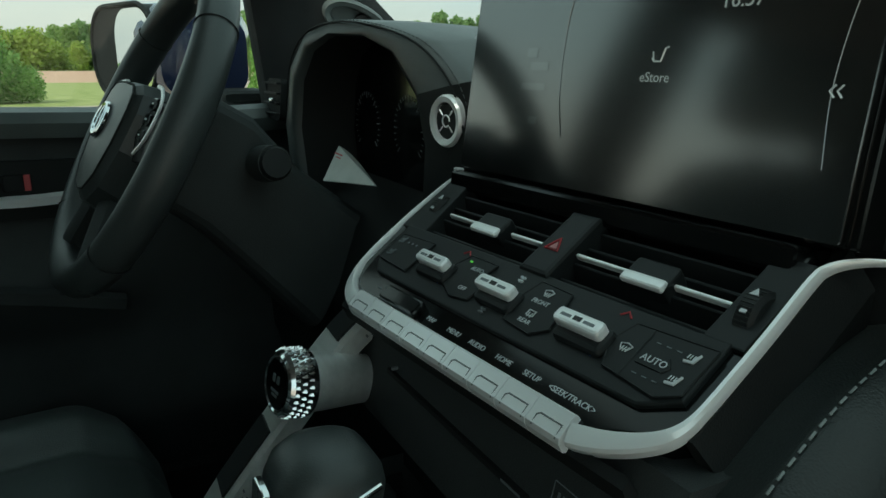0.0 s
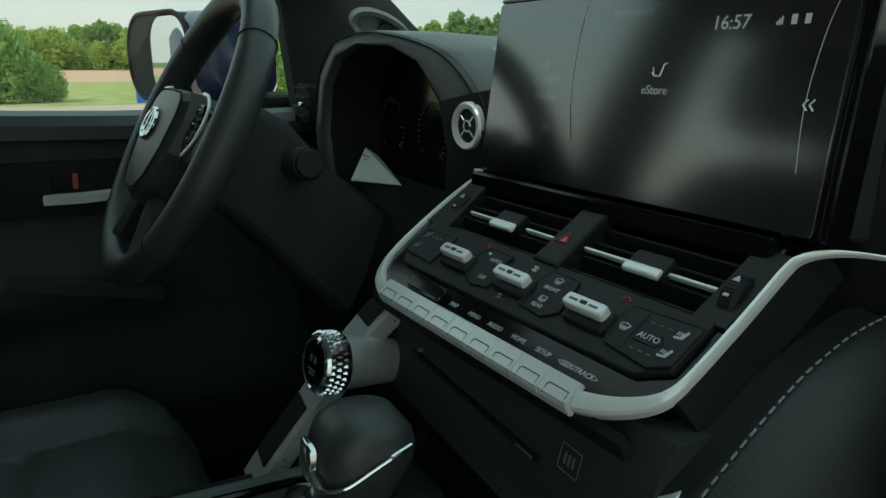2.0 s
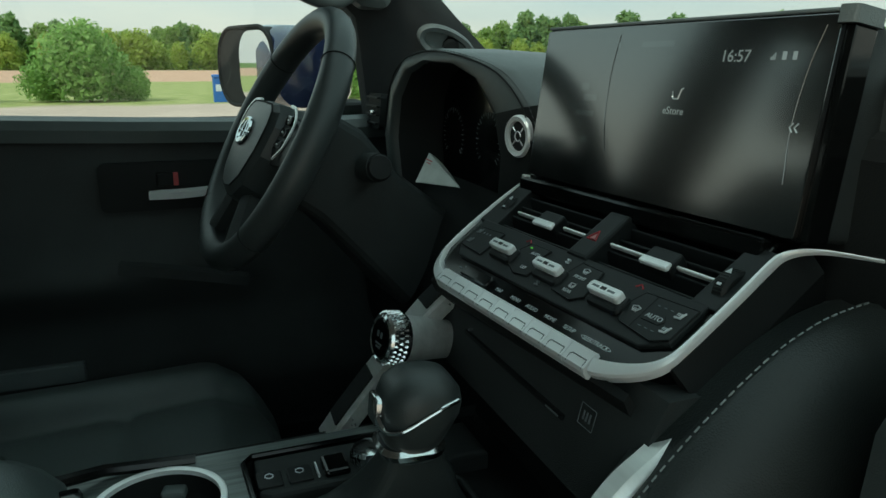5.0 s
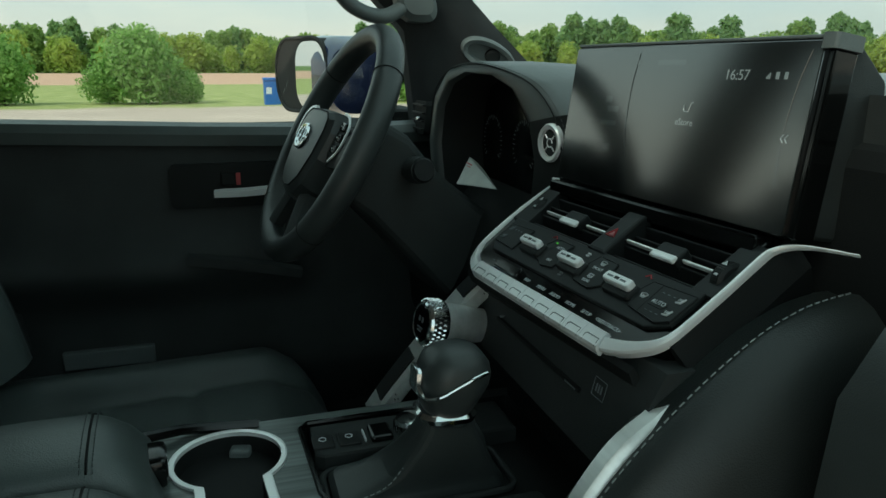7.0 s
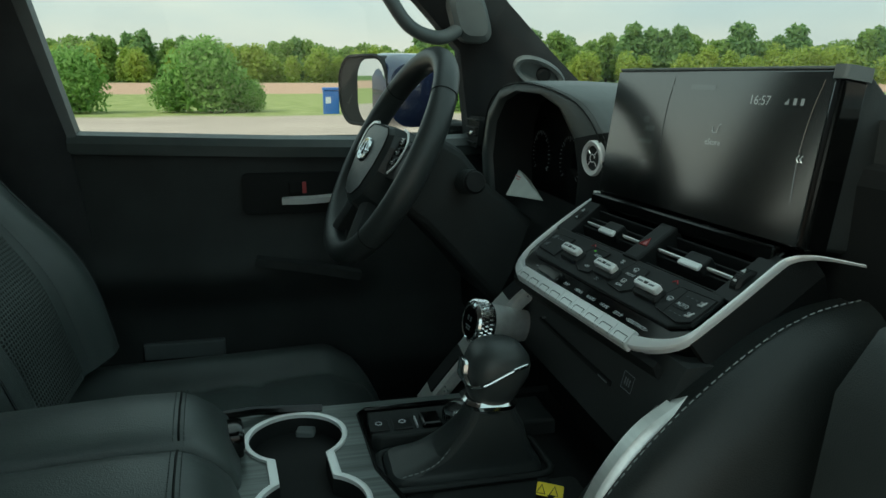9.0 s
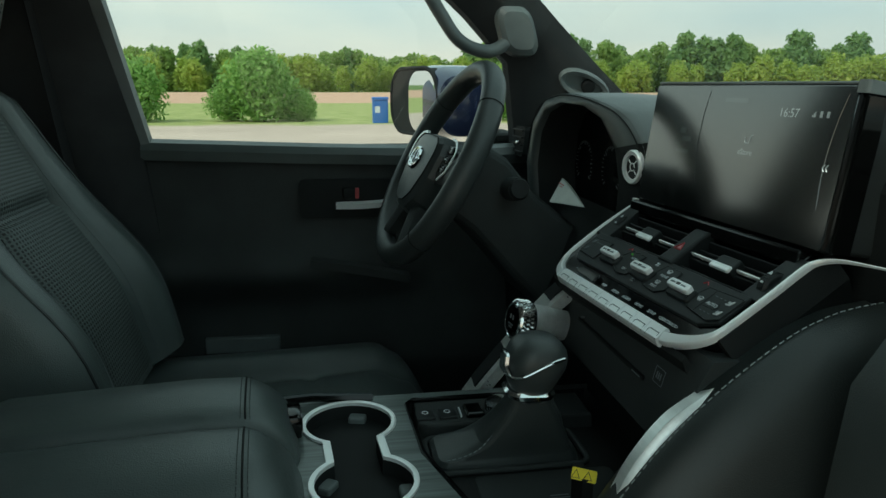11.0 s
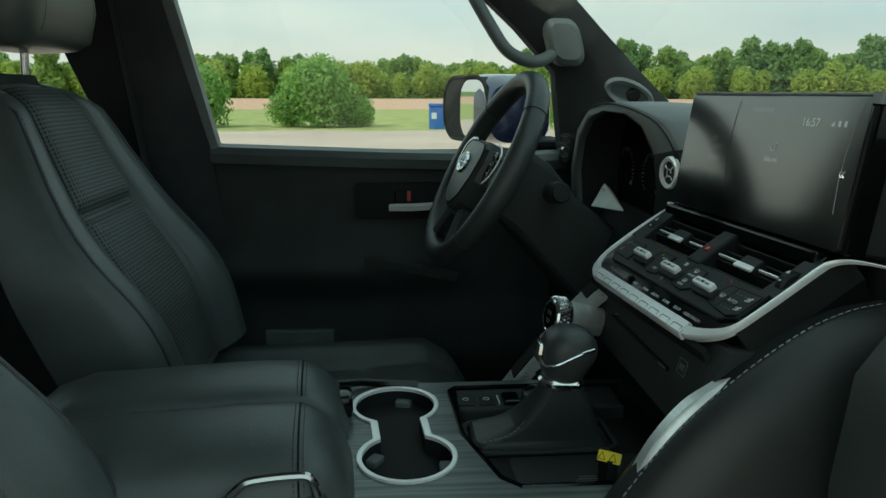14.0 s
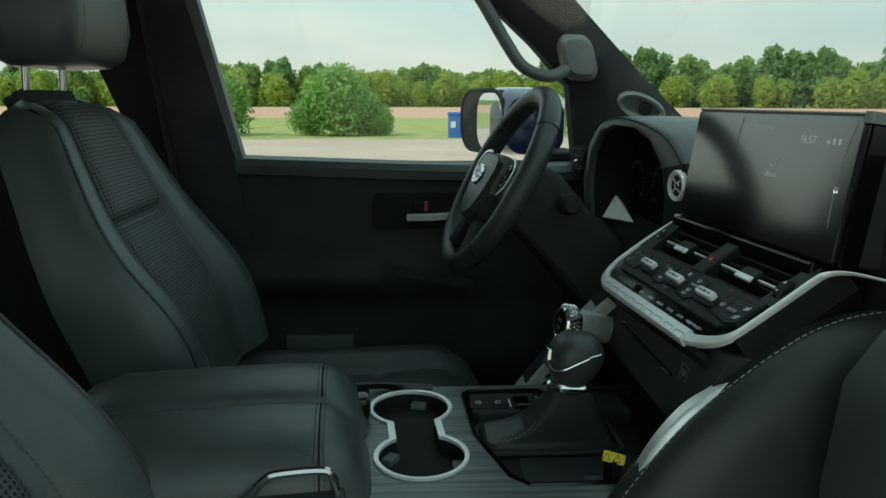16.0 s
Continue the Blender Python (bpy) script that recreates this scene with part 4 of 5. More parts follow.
# thumb wheels
for x, y, r in ((0.154, 0.112, 0.016), (-0.145, 0.117, 0.013)):
    wheel = part("thumb_wheel", lathe([(r - 0.003, -0.006), (r, -0.004), (r, 0.004), (r - 0.003, 0.006)], 40), KEYBLACK, panel, "ribbed vent wheel")
    wheel.matrix_basis = axes((x, y, -0.006), (0, 1, 0), (0, 0, 1), (1, 0, 0))
    part("wheel_mark", prism([(-0.0025, 0.002), (0.0025, 0.002), (0, 0.0065)], 0.0, 0.0008), PRINT, wheel).matrix_basis = axes((0.001, r - 0.0004, 0), (0, 0, 1), (1, 0, 0), (0, 1, 0))
    part("wheel_dot", box(-0.0018, 0.0018, -0.009, -0.006, 0.0, 0.0008), PRINT, wheel).matrix_basis = axes((0.001, r - 0.002, 0), (0, 0, 1), (1, 0, 0), (0, 1, 0))
    bm = bmesh.new()
    for k in range(40):
        a = 2 * math.pi * k / 40
        tube([(r * math.cos(a), r * math.sin(a), -0.0038), (r * math.cos(a), r * math.sin(a), 0.0038)], 0.0005, 4, bm=bm)
    part("ribs", bm, PLASTIC, wheel)
# sliders
for x, y in ((-0.0725, 0.0603), (0.0035, 0.0603), (0.0815, 0.0603)):
    sl = part("temperature_rocker", prism(rounded(x - 0.017, x + 0.021, y - 0.011, y + 0.007, 0.004), 0.002, 0.009, 0.003), KEYBLACK, panel, "black rocker with bright cap")
    cap = part("rocker_cap", prism(rounded(x - 0.018, x + 0.018, y - 0.0045, y + 0.0055, 0.003), 0.006, 0.0155, 0.002), SILVER, sl, "bright silver cap")
    part("cap_slot", box(x - 0.003, x + 0.003, y - 0.001, y + 0.002, 0.0152, 0.0158), BLACKPRINT, cap)
    for k in (-1, 1):
        part("cap_slot", box(x + k * 0.009 - 0.004, x + k * 0.009 + 0.004, y - 0.0008, y + 0.0012, 0.0152, 0.0157), PRINT_DIM, cap)
for x in (-0.058, 0.096):
    part("warmer_mark", tube([(x - 0.004, 0.08, 0.0043), (x, 0.0835, 0.0043), (x + 0.004, 0.08, 0.0043)], 0.0007, 4), REDPRINT, panel, "red warmer mark")
    part("cooler_mark", tube([(x - 0.004, 0.0535, 0.0043), (x, 0.0495, 0.0043), (x + 0.004, 0.0535, 0.0043)], 0.0007, 4), BLUEPRINT, panel, "blue cooler mark")
# key pads
pads = {
    "seat_pad": [(-0.144, 0.048), (-0.1, 0.046), (-0.098, 0.078), (-0.144, 0.076)],
    "fan_pad": [(-0.056, 0.052), (-0.036, 0.044), (-0.018, 0.047), (-0.015, 0.06), (-0.024, 0.063), (-0.02, 0.08), (-0.05, 0.08), (-0.058, 0.068)],
    "demist_pad": [(0.023, 0.046), (0.049, 0.044), (0.06, 0.052), (0.054, 0.08), (0.026, 0.081), (0.021, 0.068)],
    "seat_heat_pad": [(0.107, 0.047), (0.144, 0.043), (0.156, 0.05), (0.157, 0.08), (0.107, 0.078), (0.1, 0.062)],
}
for key, outline in pads.items():
    p = part("key_pad", prism(outline, 0.003, 0.0053), KEYBLACK, panel, "black key pad", smooth=False)
    part("pad_rim", tube([(x, y, 0.0052) for x, y in outline], 0.0006, 4, loop=True), KEYBLACK, p)
part("pad_line", tube([(0.1195, 0.045, 0.0056), (0.1195, 0.078, 0.0056)], 0.0004, 4), KEYBLACK, panel)
part("pad_line", tube([(0.1225, 0.0565, 0.0056), (0.139, 0.0565, 0.0056), (0.142, 0.0605, 0.0056), (0.138, 0.0655, 0.0056)], 0.0004, 4), KEYBLACK, panel)
Z = 0.0057


def label_at(text, x, y, size=0.0058, mat=PRINT):
    words(text, size, mat, panel, T((x, y, Z if y > 0.036 else 0.0003)))


label_at("AUTO", 0.1312, 0.061)
label_at("FRONT", 0.0383, 0.0665, 0.0046)
label_at("REAR", 0.039, 0.0505, 0.0046)
label_at("AUTO", -0.033, 0.0706, 0.0048)
label_at("OFF", -0.0306, 0.053, 0.0048)
for text, x, y, size in (("PWR", -0.062, 0.024, 0.0045), ("MAP", -0.0365, 0.024, 0.0052), ("MENU", -0.0087, 0.024, 0.0052), ("AUDIO", 0.0173, 0.024, 0.0052), ("HOME", 0.0445, 0.024, 0.0052), ("SETUP", 0.0705, 0.024, 0.0052), ("<SEEK/TRACK>", 0.1027, 0.024, 0.0052)):
    label_at(text, x, y, size)


def icon(kind, x, y, mat=PRINT, z=Z):
    bm = bmesh.new()
    if kind == "demist":
        tube([(x - 0.004, y + 0.002, z), (x - 0.0025, y - 0.001, z), (x + 0.0025, y - 0.001, z), (x + 0.004, y + 0.002, z), (x, y + 0.0032, z)], 0.0005, 4, loop=True, bm=bm)
        for k in (-1, 0, 1):
            tube([(x + k * 0.0018, y - 0.0025, z), (x + k * 0.0018 + 0.0006, y + 0.001, z)], 0.0004, 4, bm=bm)
    elif kind == "window":
        tube([(x - 0.003, y - 0.002, z), (x + 0.003, y - 0.002, z), (x + 0.003, y + 0.002, z), (x - 0.003, y + 0.002, z)], 0.0005, 4, loop=True, bm=bm)
        for k in (-1, 1):
            tube([(x + k * 0.0012, y - 0.0032, z), (x + k * 0.0012, y + 0.0005, z)], 0.0004, 4, bm=bm)
    elif kind == "seat":
        tube([(x + 0.003, y + 0.004, z), (x + 0.0012, y - 0.0015, z), (x - 0.0035, y - 0.0022, z)], [0.0007, 0.0012, 0.001], 5, bm=bm)
        for k in range(3):
            tube([(x - 0.003 + 0.0016 * k, y, z), (x - 0.0026 + 0.0016 * k, y + 0.0026, z)], 0.0004, 4, bm=bm)
    elif kind == "fan":
        for k in range(4):
            a = radians(45 + 90 * k)
            tube([(x + 0.0006 * math.cos(a), y + 0.0006 * math.sin(a), z), (x + 0.0026 * math.cos(a), y + 0.0026 * math.sin(a), z)], [0.0005, 0.0013], 5, bm=bm)
    part("pictogram", bm, mat, panel)


icon("demist", 0.0383, 0.074)
icon("window", 0.039, 0.0572)
icon("demist", 0.1114, 0.0614)
icon("seat", 0.148, 0.07)
icon("seat", 0.1475, 0.0551)
icon("fan", 0.0085, 0.0775, PRINT, 0.0046)
icon("fan", 0.0015, 0.045, PRINT_DIM, 0.0046)
icon("seat", -0.136, 0.07, PRINT_DIM)
icon("seat", -0.136, 0.056, PRINT_DIM)
bars([(x, y, 0.003, 0.0006) for x in (0.1265, 0.133, 0.1395) for y in (0.0715, 0.0505)] + [(-0.127 + 0.006 * k, 0.07, 0.002, 0.002) for k in range(3)], PRINT_DIM, panel, "level_marks", Z, Z + 0.0002)
part("indicator", box(-0.047, -0.044, 0.0745, 0.076, Z - 0.0006, Z + 0.0002), LED_GREEN, panel, "small lit green indicator")
bars([(-0.115, 0.026, 0.006, 0.0012), (-0.107, 0.029, 0.004, 0.0012)], PRINT_DIM, panel, "volume_marks", 0.0002, 0.0004)
part("power_knob", prism(rounded(-0.1, -0.05, 0.0175, 0.031, 0.003), 0.0, 0.006, 0.002), GLOSS, panel)

# silver surround: lower key bar, corner pieces, side rails
cuts = [-0.125 + 0.0269 * k for k in range(10)]
profile = [(0.0165, -0.01), (0.0167, 0.003), (0.015, 0.0053), (0.001, 0.003), (-0.001, 0.0), (-0.0015, -0.006), (0.002, -0.01)]
for a, b in zip(cuts, cuts[1:]):
    key = part("silver_key", loft([[(x, v, h) for v, h in profile] for x in (a + 0.00035, b - 0.00035)]), SILVER, panel, "flat silver key", angle=25)
    w = b - a
    path = [(a + 0.2 * w, 0.0, 0.0022), (a + 0.2 * w, 0.006, 0.0038), (a + 0.28 * w, 0.0075, 0.0041), (b - 0.12 * w, 0.0075, 0.0041), (b - 0.12 * w, 0.0, 0.0022)]
    part("key_relief", tube(path, 0.0005, 5), GREYPART, key)
right = [(0.1175, 0.0105, 0), (0.135, 0.0155, 0), (0.15, 0.0225, 0), (0.161, 0.031, 0), (0.1665, 0.042, 0), (0.168, 0.06, 0), (0.1685, 0.1, 0), (0.168, 0.138, 0), (0.17, 0.1495, 0), (0.179, 0.159, -0.001), (0.194, 0.167, -0.004), (0.222, 0.176, -0.01)]
left = [(-0.1255, 0.0105, 0), (-0.142, 0.0155, 0), (-0.154, 0.024, 0), (-0.162, 0.037, 0), (-0.1665, 0.06, 0), (-0.168, 0.1, 0), (-0.167, 0.14, 0), (-0.164, 0.153, 0), (-0.157, 0.158, 0)]


def rail(path, sign, name):
    pts = smooth_path(path, 5)
    rings = []
    n = len(pts)
    for i, p in enumerate(pts):
        t = (pts[min(i + 1, n - 1)] - pts[max(i - 1, 0)]).normalized()
        side = Vector((-t.y, t.x, 0)) * sign
        k = max(0.0, min(1.0, 1 - (i - 2) / (n * 0.36)))
        out = 0.0022 + 0.0082 * k
        f = 1.0 if i < 0.62 * n else max(0.35, 1 - 1.9 * (i / n - 0.62))
        low = -0.0035 - 0.006 * k
        shape = ((0.0022, low), (0.0022, 0.002), (0.001, 0.0045), (-out * 0.4, 0.0042), (-out * 0.9, 0.0025), (-out, 0.0), (-out * 0.7, low))
        rings.append([p + side * a * f + Vector((0, 0, b * f)) for a, b in shape])
    return part(name, loft(rings), SILVER, panel, "satin silver surround", angle=28)


rail(right, 1, "surround_rail")
rail(left, -1, "surround_rail")
part("panel_skirt", loft([[(x, v, h) for v, h in ((0.006, -0.006), (0.0, -0.008), (-0.002, -0.02), (0.006, -0.05))] for x in (-0.15, -0.12, 0.115, 0.155)]), PLASTIC_DARK, panel)
part("side_skirt", loft([[(x, v, h) for x, h in ((0.164, -0.004), (0.1705, -0.003), (0.178, -0.03), (0.17, -0.06))] for v in (0.035, 0.06, 0.1, 0.15, 0.17)]), PLASTIC_DARK, panel)

# ---- console under the panel ----
console = thing("centre_console", pose(0, -0.3, 0.56), "black centre console with dark streaked veneer top", "console")
K = Vector((0, 0.3, -0.56))


def kon(points):
    return [Vector(p) + K for p in points]


part("lower_fascia", loft([[Vector((x, y, z)) + K for x, y, z in ((-0.172, y0, z0), (0.178, y0, z0), (0.178, y0 + 0.08, z0), (-0.172, y0 + 0.08, z0))] for y0, z0 in ((-0.058, 1.082), (-0.07, 1.06), (-0.086, 1.0), (-0.088, 0.985), (-0.068, 0.978))]), PLASTIC, console, "black fascia with media slots")
part("slot", box(-0.11, 0.085, -0.081, -0.058, 1.027, 1.031), PLASTIC_DARK, console).location = K
# small dim print mark above the slot, unlit
part("slot_mark", box(-0.1, -0.0975, -0.0815, -0.068, 1.0335, 1.0355), PRINT_DIM, console).location = K
part("slot_edge", box(0.06, 0.08, -0.0815, -0.068, 1.0275, 1.029), PRINT_DIM, console).location = K
sp = part("badge_frame", tube([(x, y, 0) for x, y in rounded(-0.0095, 0.0095, -0.008, 0.008, 0.0004, 1)], 0.0004, 4, loop=True), PRINT_DIM, console, "thin outlined badge")
sp.matrix_basis = axes(K + Vector((0.113, -0.0765, 1.043)), (1, 0, 0), (0, 0.25, 0.97), (0, -0.97, 0.25))
bars([(-0.004, 0, 0.0018, 0.007), (0, 0, 0.0018, 0.007), (0.004, 0, 0.0018, 0.007)], PRINT_DIM, sp, "badge_bars", 0, 0.0005)
part("cave_back", box(-0.172, 0.178, -0.04, -0.02, 0.88, 0.985), PLASTIC_DARK, console).location = K
part("body", loft([[Vector((x, y, z)) + K for x, y in rounded(-0.19, 0.2, -0.95, 0.0, 0.03)] for z in (0.56, 0.8, 0.9)]), PLASTIC_DARK, console)
sockets = part("socket_cover", prism(rounded(-0.014, 0.014, -0.012, 0.012, 0.004), 0, 0.003, 0.001), PLASTIC, console)
sockets.matrix_basis = axes(K + Vector((0.02, -0.041, 0.95)), (1, 0, 0), (0, 0, 1), (0, -1, 0))
part("socket_mark", tube([(0.004, -0.006, 0.0035), (0.004, 0.006, 0.0035)], 0.0007, 4), PRINT_DIM, sockets)

# veneer top with two joined cup wells
C1, C2, RO, RI = (-0.077, -0.3815), (0.06, -0.369), 0.058, 0.0522
TOPZ = 0.92


def key_outline(r, neck):
    """The joined outline of two round wells."""
    ax = Vector((C2[0] - C1[0], C2[1] - C1[1]))
    ang = math.atan2(ax.y, ax.x)
    gap = math.asin(neck / r)
    pts = []
    for k in range(33):
        a = ang + gap + (2 * math.pi - 2 * gap) * k / 32
        pts.append((C1[0] + r * math.cos(a), C1[1] + r * math.sin(a)))
    for k in range(33):
        a = ang + math.pi + gap + (2 * math.pi - 2 * gap) * k / 32
        pts.append((C2[0] + r * math.cos(a), C2[1] + r * math.sin(a)))
    return pts


inner, outer = key_outline(RI, 0.027), key_outline(RO, 0.036)


bm = bmesh.new()
edge_out = [bm.verts.new((x, y, TOPZ)) for x, y in ((-0.15, -0.5), (0.17, -0.5), (0.183, -0.3), (0.183, -0.15), (0.132, -0.15), (0.132, -0.25), (0.113, -0.269), (0.008, -0.301), (-0.119, -0.307), (-0.131, -0.296), (-0.131, -0.15), (-0.15, -0.15))]
edge_in = [bm.verts.new((x, y, TOPZ)) for x, y in outer]
es = [bm.edges.new((a, b)) for ring in (edge_out, edge_in) for a, b in zip(ring, ring[1:] + ring[:1])]
bmesh.ops.triangle_fill(bm, use_beauty=True, use_dissolve=False, edges=es)
mid = lambda f: f.calc_center_median()
drop = [f for f in bm.faces if min((mid(f).xy - Vector(C1)).length, (mid(f).xy - Vector(C2)).length) < RO * 0.6]
if drop:
    bmesh.ops.delete(bm, geom=drop, context="FACES")
part("veneer_top", bm, WOOD, console, "dark brushed veneer", smooth=False).location = K
part("cup_ring", loft([[(x, y, TOPZ - 0.004) for x, y in outer], [(x, y, TOPZ + 0.003) for x, y in outer], [(x, y, TOPZ + 0.0035) for x, y in key_outline(RO - 0.0015, 0.0345)], [(x, y, TOPZ + 0.0025) for x, y in inner], [(x, y, TOPZ - 0.003) for x, y in inner]], caps=False), SILVER, console, "silver ring round the cup wells").location = K
part("cup_well", loft([[(x, y, TOPZ - 0.002) for x, y in inner], [(x, y, TOPZ - 0.1) for x, y in key_outline(RI - 0.004, 0.024)], [(x, y, TOPZ - 0.105) for x, y in key_outline(RI - 0.02, 0.012)]], caps=False), PLASTIC_DARK, console, "deep black cup wells").location = K
part("cup_floor", prism(key_outline(RI - 0.003, 0.024), TOPZ - 0.107, TOPZ - 0.103), PLASTIC_DARK, console).location = K
for (cx, cy), a in ((C1, 165), (C2, 238), (C2, 92)):
    t = part("cup_tab", box(-0.004, 0.012, -0.011, 0.011, -0.045, -0.012, 0.003), GREYPART, console, "rubber cup grip")
    t.matrix_basis = T(K + Vector((cx + (RI - 0.003) * math.cos(radians(a)), cy + (RI - 0.003) * math.sin(radians(a)), TOPZ))) @ pose(0, 0, 0, 0, 0, a + 180)

# shift surround and charging tray
part("shift_tray", prism([(-0.13, -0.297), (-0.119, -0.306), (0.008, -0.3), (0.112, -0.268), (0.131, -0.249), (0.131, -0.06), (-0.13, -0.06)], 0.885, 0.897), PLASTIC, console, "black moulded tray").location = K
part("tray_rim", tube([(x, y, 0.92) for x, y in ((-0.13, -0.15), (-0.13, -0.297), (-0.119, -0.306), (0.008, -0.3), (0.112, -0.268), (0.131, -0.249), (0.131, -0.15))], 0.003, 6), GLOSS, console).location = K
part("tray_wall", loft([[Vector((x, y, z)) for x, y in ((-0.13, -0.06), (-0.13, -0.297), (-0.119, -0.306), (0.008, -0.3), (0.112, -0.268), (0.131, -0.249), (0.131, -0.06))] for z in (0.897, 0.921)], closed=False), PLASTIC_DARK, console).location = K
part("switch_deck", prism([(-0.125, -0.296), (-0.066, -0.297), (-0.06, -0.287), (-0.06, -0.075), (-0.125, -0.075)], 0.897, 0.9195, 0.004), PLASTIC, console, "raised black switch deck").location = K
part("charge_mat", prism(rounded(0.036, 0.126, -0.248, -0.09, 0.008), 0.897, 0.902, 0.002), PLASTIC, console, "flat phone charging mat").location = K
for k in range(3):
    part("mat_mark", box(0.085 + 0.005 * k, 0.0865 + 0.005 * k, -0.175 - 0.003 * k, -0.155, 0.9021, 0.9024), PRINT_DIM, console).location = K
for x, y in ((-0.083, -0.286), (-0.083, -0.258)):
    key = part("deck_key", prism(rounded(x - 0.013, x + 0.013, y - 0.0115, y + 0.0115, 0.002), 0.918, 0.922, 0.001), KEYBLACK, console)
    key.location = K
    part("key_mark", tube([(x - 0.003 + 0.006 * math.cos(a) * 0.7, y + 0.004 * math.sin(a), 0.9223) for a in (0, 1, 2, 3, 4, 5)], 0.0006, 4, loop=True), PRINT, key)
part("key_divider", box(-0.095, -0.072, -0.2425, -0.241, 0.918, 0.923), PRINT, console, "pale divider").location = K
part("toggle", box(-0.1, -0.068, -0.236, -0.212, 0.918, 0.926, 0.003), GLOSS, console).location = K
mini = part("terrain_dial", lathe([(0.017, 0.0), (0.018, 0.012), (0.0165, 0.016), (0.012, 0.017)], 36), CHROME, console, "small chrome rotary dial")
mini.location = K + Vector((-0.085, -0.19, 0.918))
bm = bmesh.new()
for k in range(24):
    a = 2 * math.pi * k / 24
    tube([(0.018 * math.cos(a), 0.018 * math.sin(a), 0.002), (0.018 * math.cos(a), 0.018 * math.sin(a), 0.0125)], 0.0009, 4, bm=bm)
part("ridges", bm, CHROME, mini)
part("yellow_label", box(0.098, 0.13, -0.157, -0.146, 0.8972, 0.944), PLASTIC_DARK, console).location = K
lab = part("warning_label", prism(rounded(-0.0135, 0.0115, -0.006, 0.006, 0.001, 1), 0, 0.0006), YELLOW, console, "small yellow warning sticker")
lab.matrix_basis = axes(K + Vector((0.125, -0.153, 0.947)), Vector((0.55, 0.84, 0)), Vector((-0.5, 0.33, 0.8)).normalized(), Vector((0.67, -0.44, 0.6)).normalized())
for x in (-0.009, 0.003):
    part("warning_mark", tube([(x - 0.004, -0.004, 0.0008), (x + 0.004, -0.004, 0.0008), (x, 0.004, 0.0008)], 0.0006, 4, loop=True), BLACKPRINT, lab)

# bright legs down both sides of the stack
leg_r = smooth_path([(0.154, -0.022, 1.074), (0.157, -0.045, 1.062), (0.16, -0.07, 1.047), (0.162, -0.1, 1.028), (0.165, -0.13, 0.993), (0.168, -0.152, 0.953), (0.171, -0.175, 0.915), (0.174, -0.2, 0.87)], 5)
part("bright_leg", ribbon(kon(leg_r), [(-0.037, -0.014), (-0.035, -0.004), (-0.031, 0.003), (-0.027, 0.006), (-0.014, 0.006), (-0.011, 0.002), (-0.01, -0.014)], up=(0.001, -0.7, 0.7)), SATIN, console, "satin metal stack leg", angle=24)
leg_l = smooth_path([(-0.15, -0.06, 1.068), (-0.153, -0.1, 1.035), (-0.158, -0.15, 0.975), (-0.163, -0.195, 0.918), (-0.165, -0.215, 0.89)], 5)
part("bright_leg", ribbon(kon(leg_l), [(0.002, -0.014), (0.002, 0.001), (0.006, 0.004), (0.044, 0.004), (0.048, 0.0), (0.048, -0.014)], up=(0.001, -0.7, 0.7)), SATIN, console, "satin metal stack leg", angle=24)
for k, (a, b) in enumerate(((1, 6), (11, 17))):
    part("leg_switch", ribbon(kon([leg_l[i] + Vector((0, -0.0034, 0.0026)) for i in range(a, b)]), [(0.0095, -0.002), (0.0095, 0.002), (0.0405, 0.002), (0.0405, -0.002)], up=(0.001, -0.7, 0.7)), KEYBLACK, console, "black switch insert")
    p = leg_l[(a + b) // 2]
    m = bars([(-0.006 + 0.006 * i, 0.002 * (-1) ** i, 0.004, 0.0015) for i in range(3)], PRINT_DIM, console, "switch_marks", 0, 0.0004)
    m.matrix_basis = axes(K + p + Vector((0.024, -0.0055, 0.0045)), (1, 0, 0), (0, 0.65, 0.76), (0, -0.76, 0.65))

# rotary mode dial standing out of the fascia
dial = thing("mode_dial", axes((-0.156, -0.079, 1.003), Vector((1, 0.15, 0)).normalized(), Vector((0, 0.2, 0.98)), Vector((0.15, -0.97, 0.2)).normalized()), "rotary drive mode dial with knurled chrome ring", "dial")
part("neck", lathe([(0.02, 0.0), (0.0215, 0.02), (0.024, 0.045), (0.0245, 0.058)], 36), SATIN, dial, "satin silver neck")
part("ring", lathe([(0.0245, 0.058), (0.0268, 0.06), (0.0268, 0.08), (0.025, 0.083), (0.0225, 0.0845), (0.021, 0.0835)], 44), CHROME, dial, "knurled chrome ring")
bm = bmesh.new()
for k in range(30):
    for j in range(3):
        a = 2 * math.pi * (k + 0.5 * (j % 2)) / 30
        c, s = math.cos(a) * 0.0268, math.sin(a) * 0.0268
        tube([(c, s, 0.0625 + 0.006 * j), (c * 1.03, s * 1.03, 0.0655 + 0.006 * j), (c, s, 0.0685 + 0.006 * j)], [0.0006, 0.0019, 0.0006], 4, bm=bm)
part("knurling", bm, CHROME, dial)
face = part("dial_face", lathe([(0.0212, 0.08), (0.0212, 0.0832), (0.019, 0.0845), (0.004, 0.0848)], 32), GLOSS, dial, "black domed dial face")
bars([(-0.004, 0.004, 0.004, 0.006), (0.004, 0.004, 0.004, 0.006), (0, -0.006, 0.014, 0.002), (0, -0.0095, 0.01, 0.002)], PRINT_DIM, face, "dial_marks", 0.0848, 0.0852)

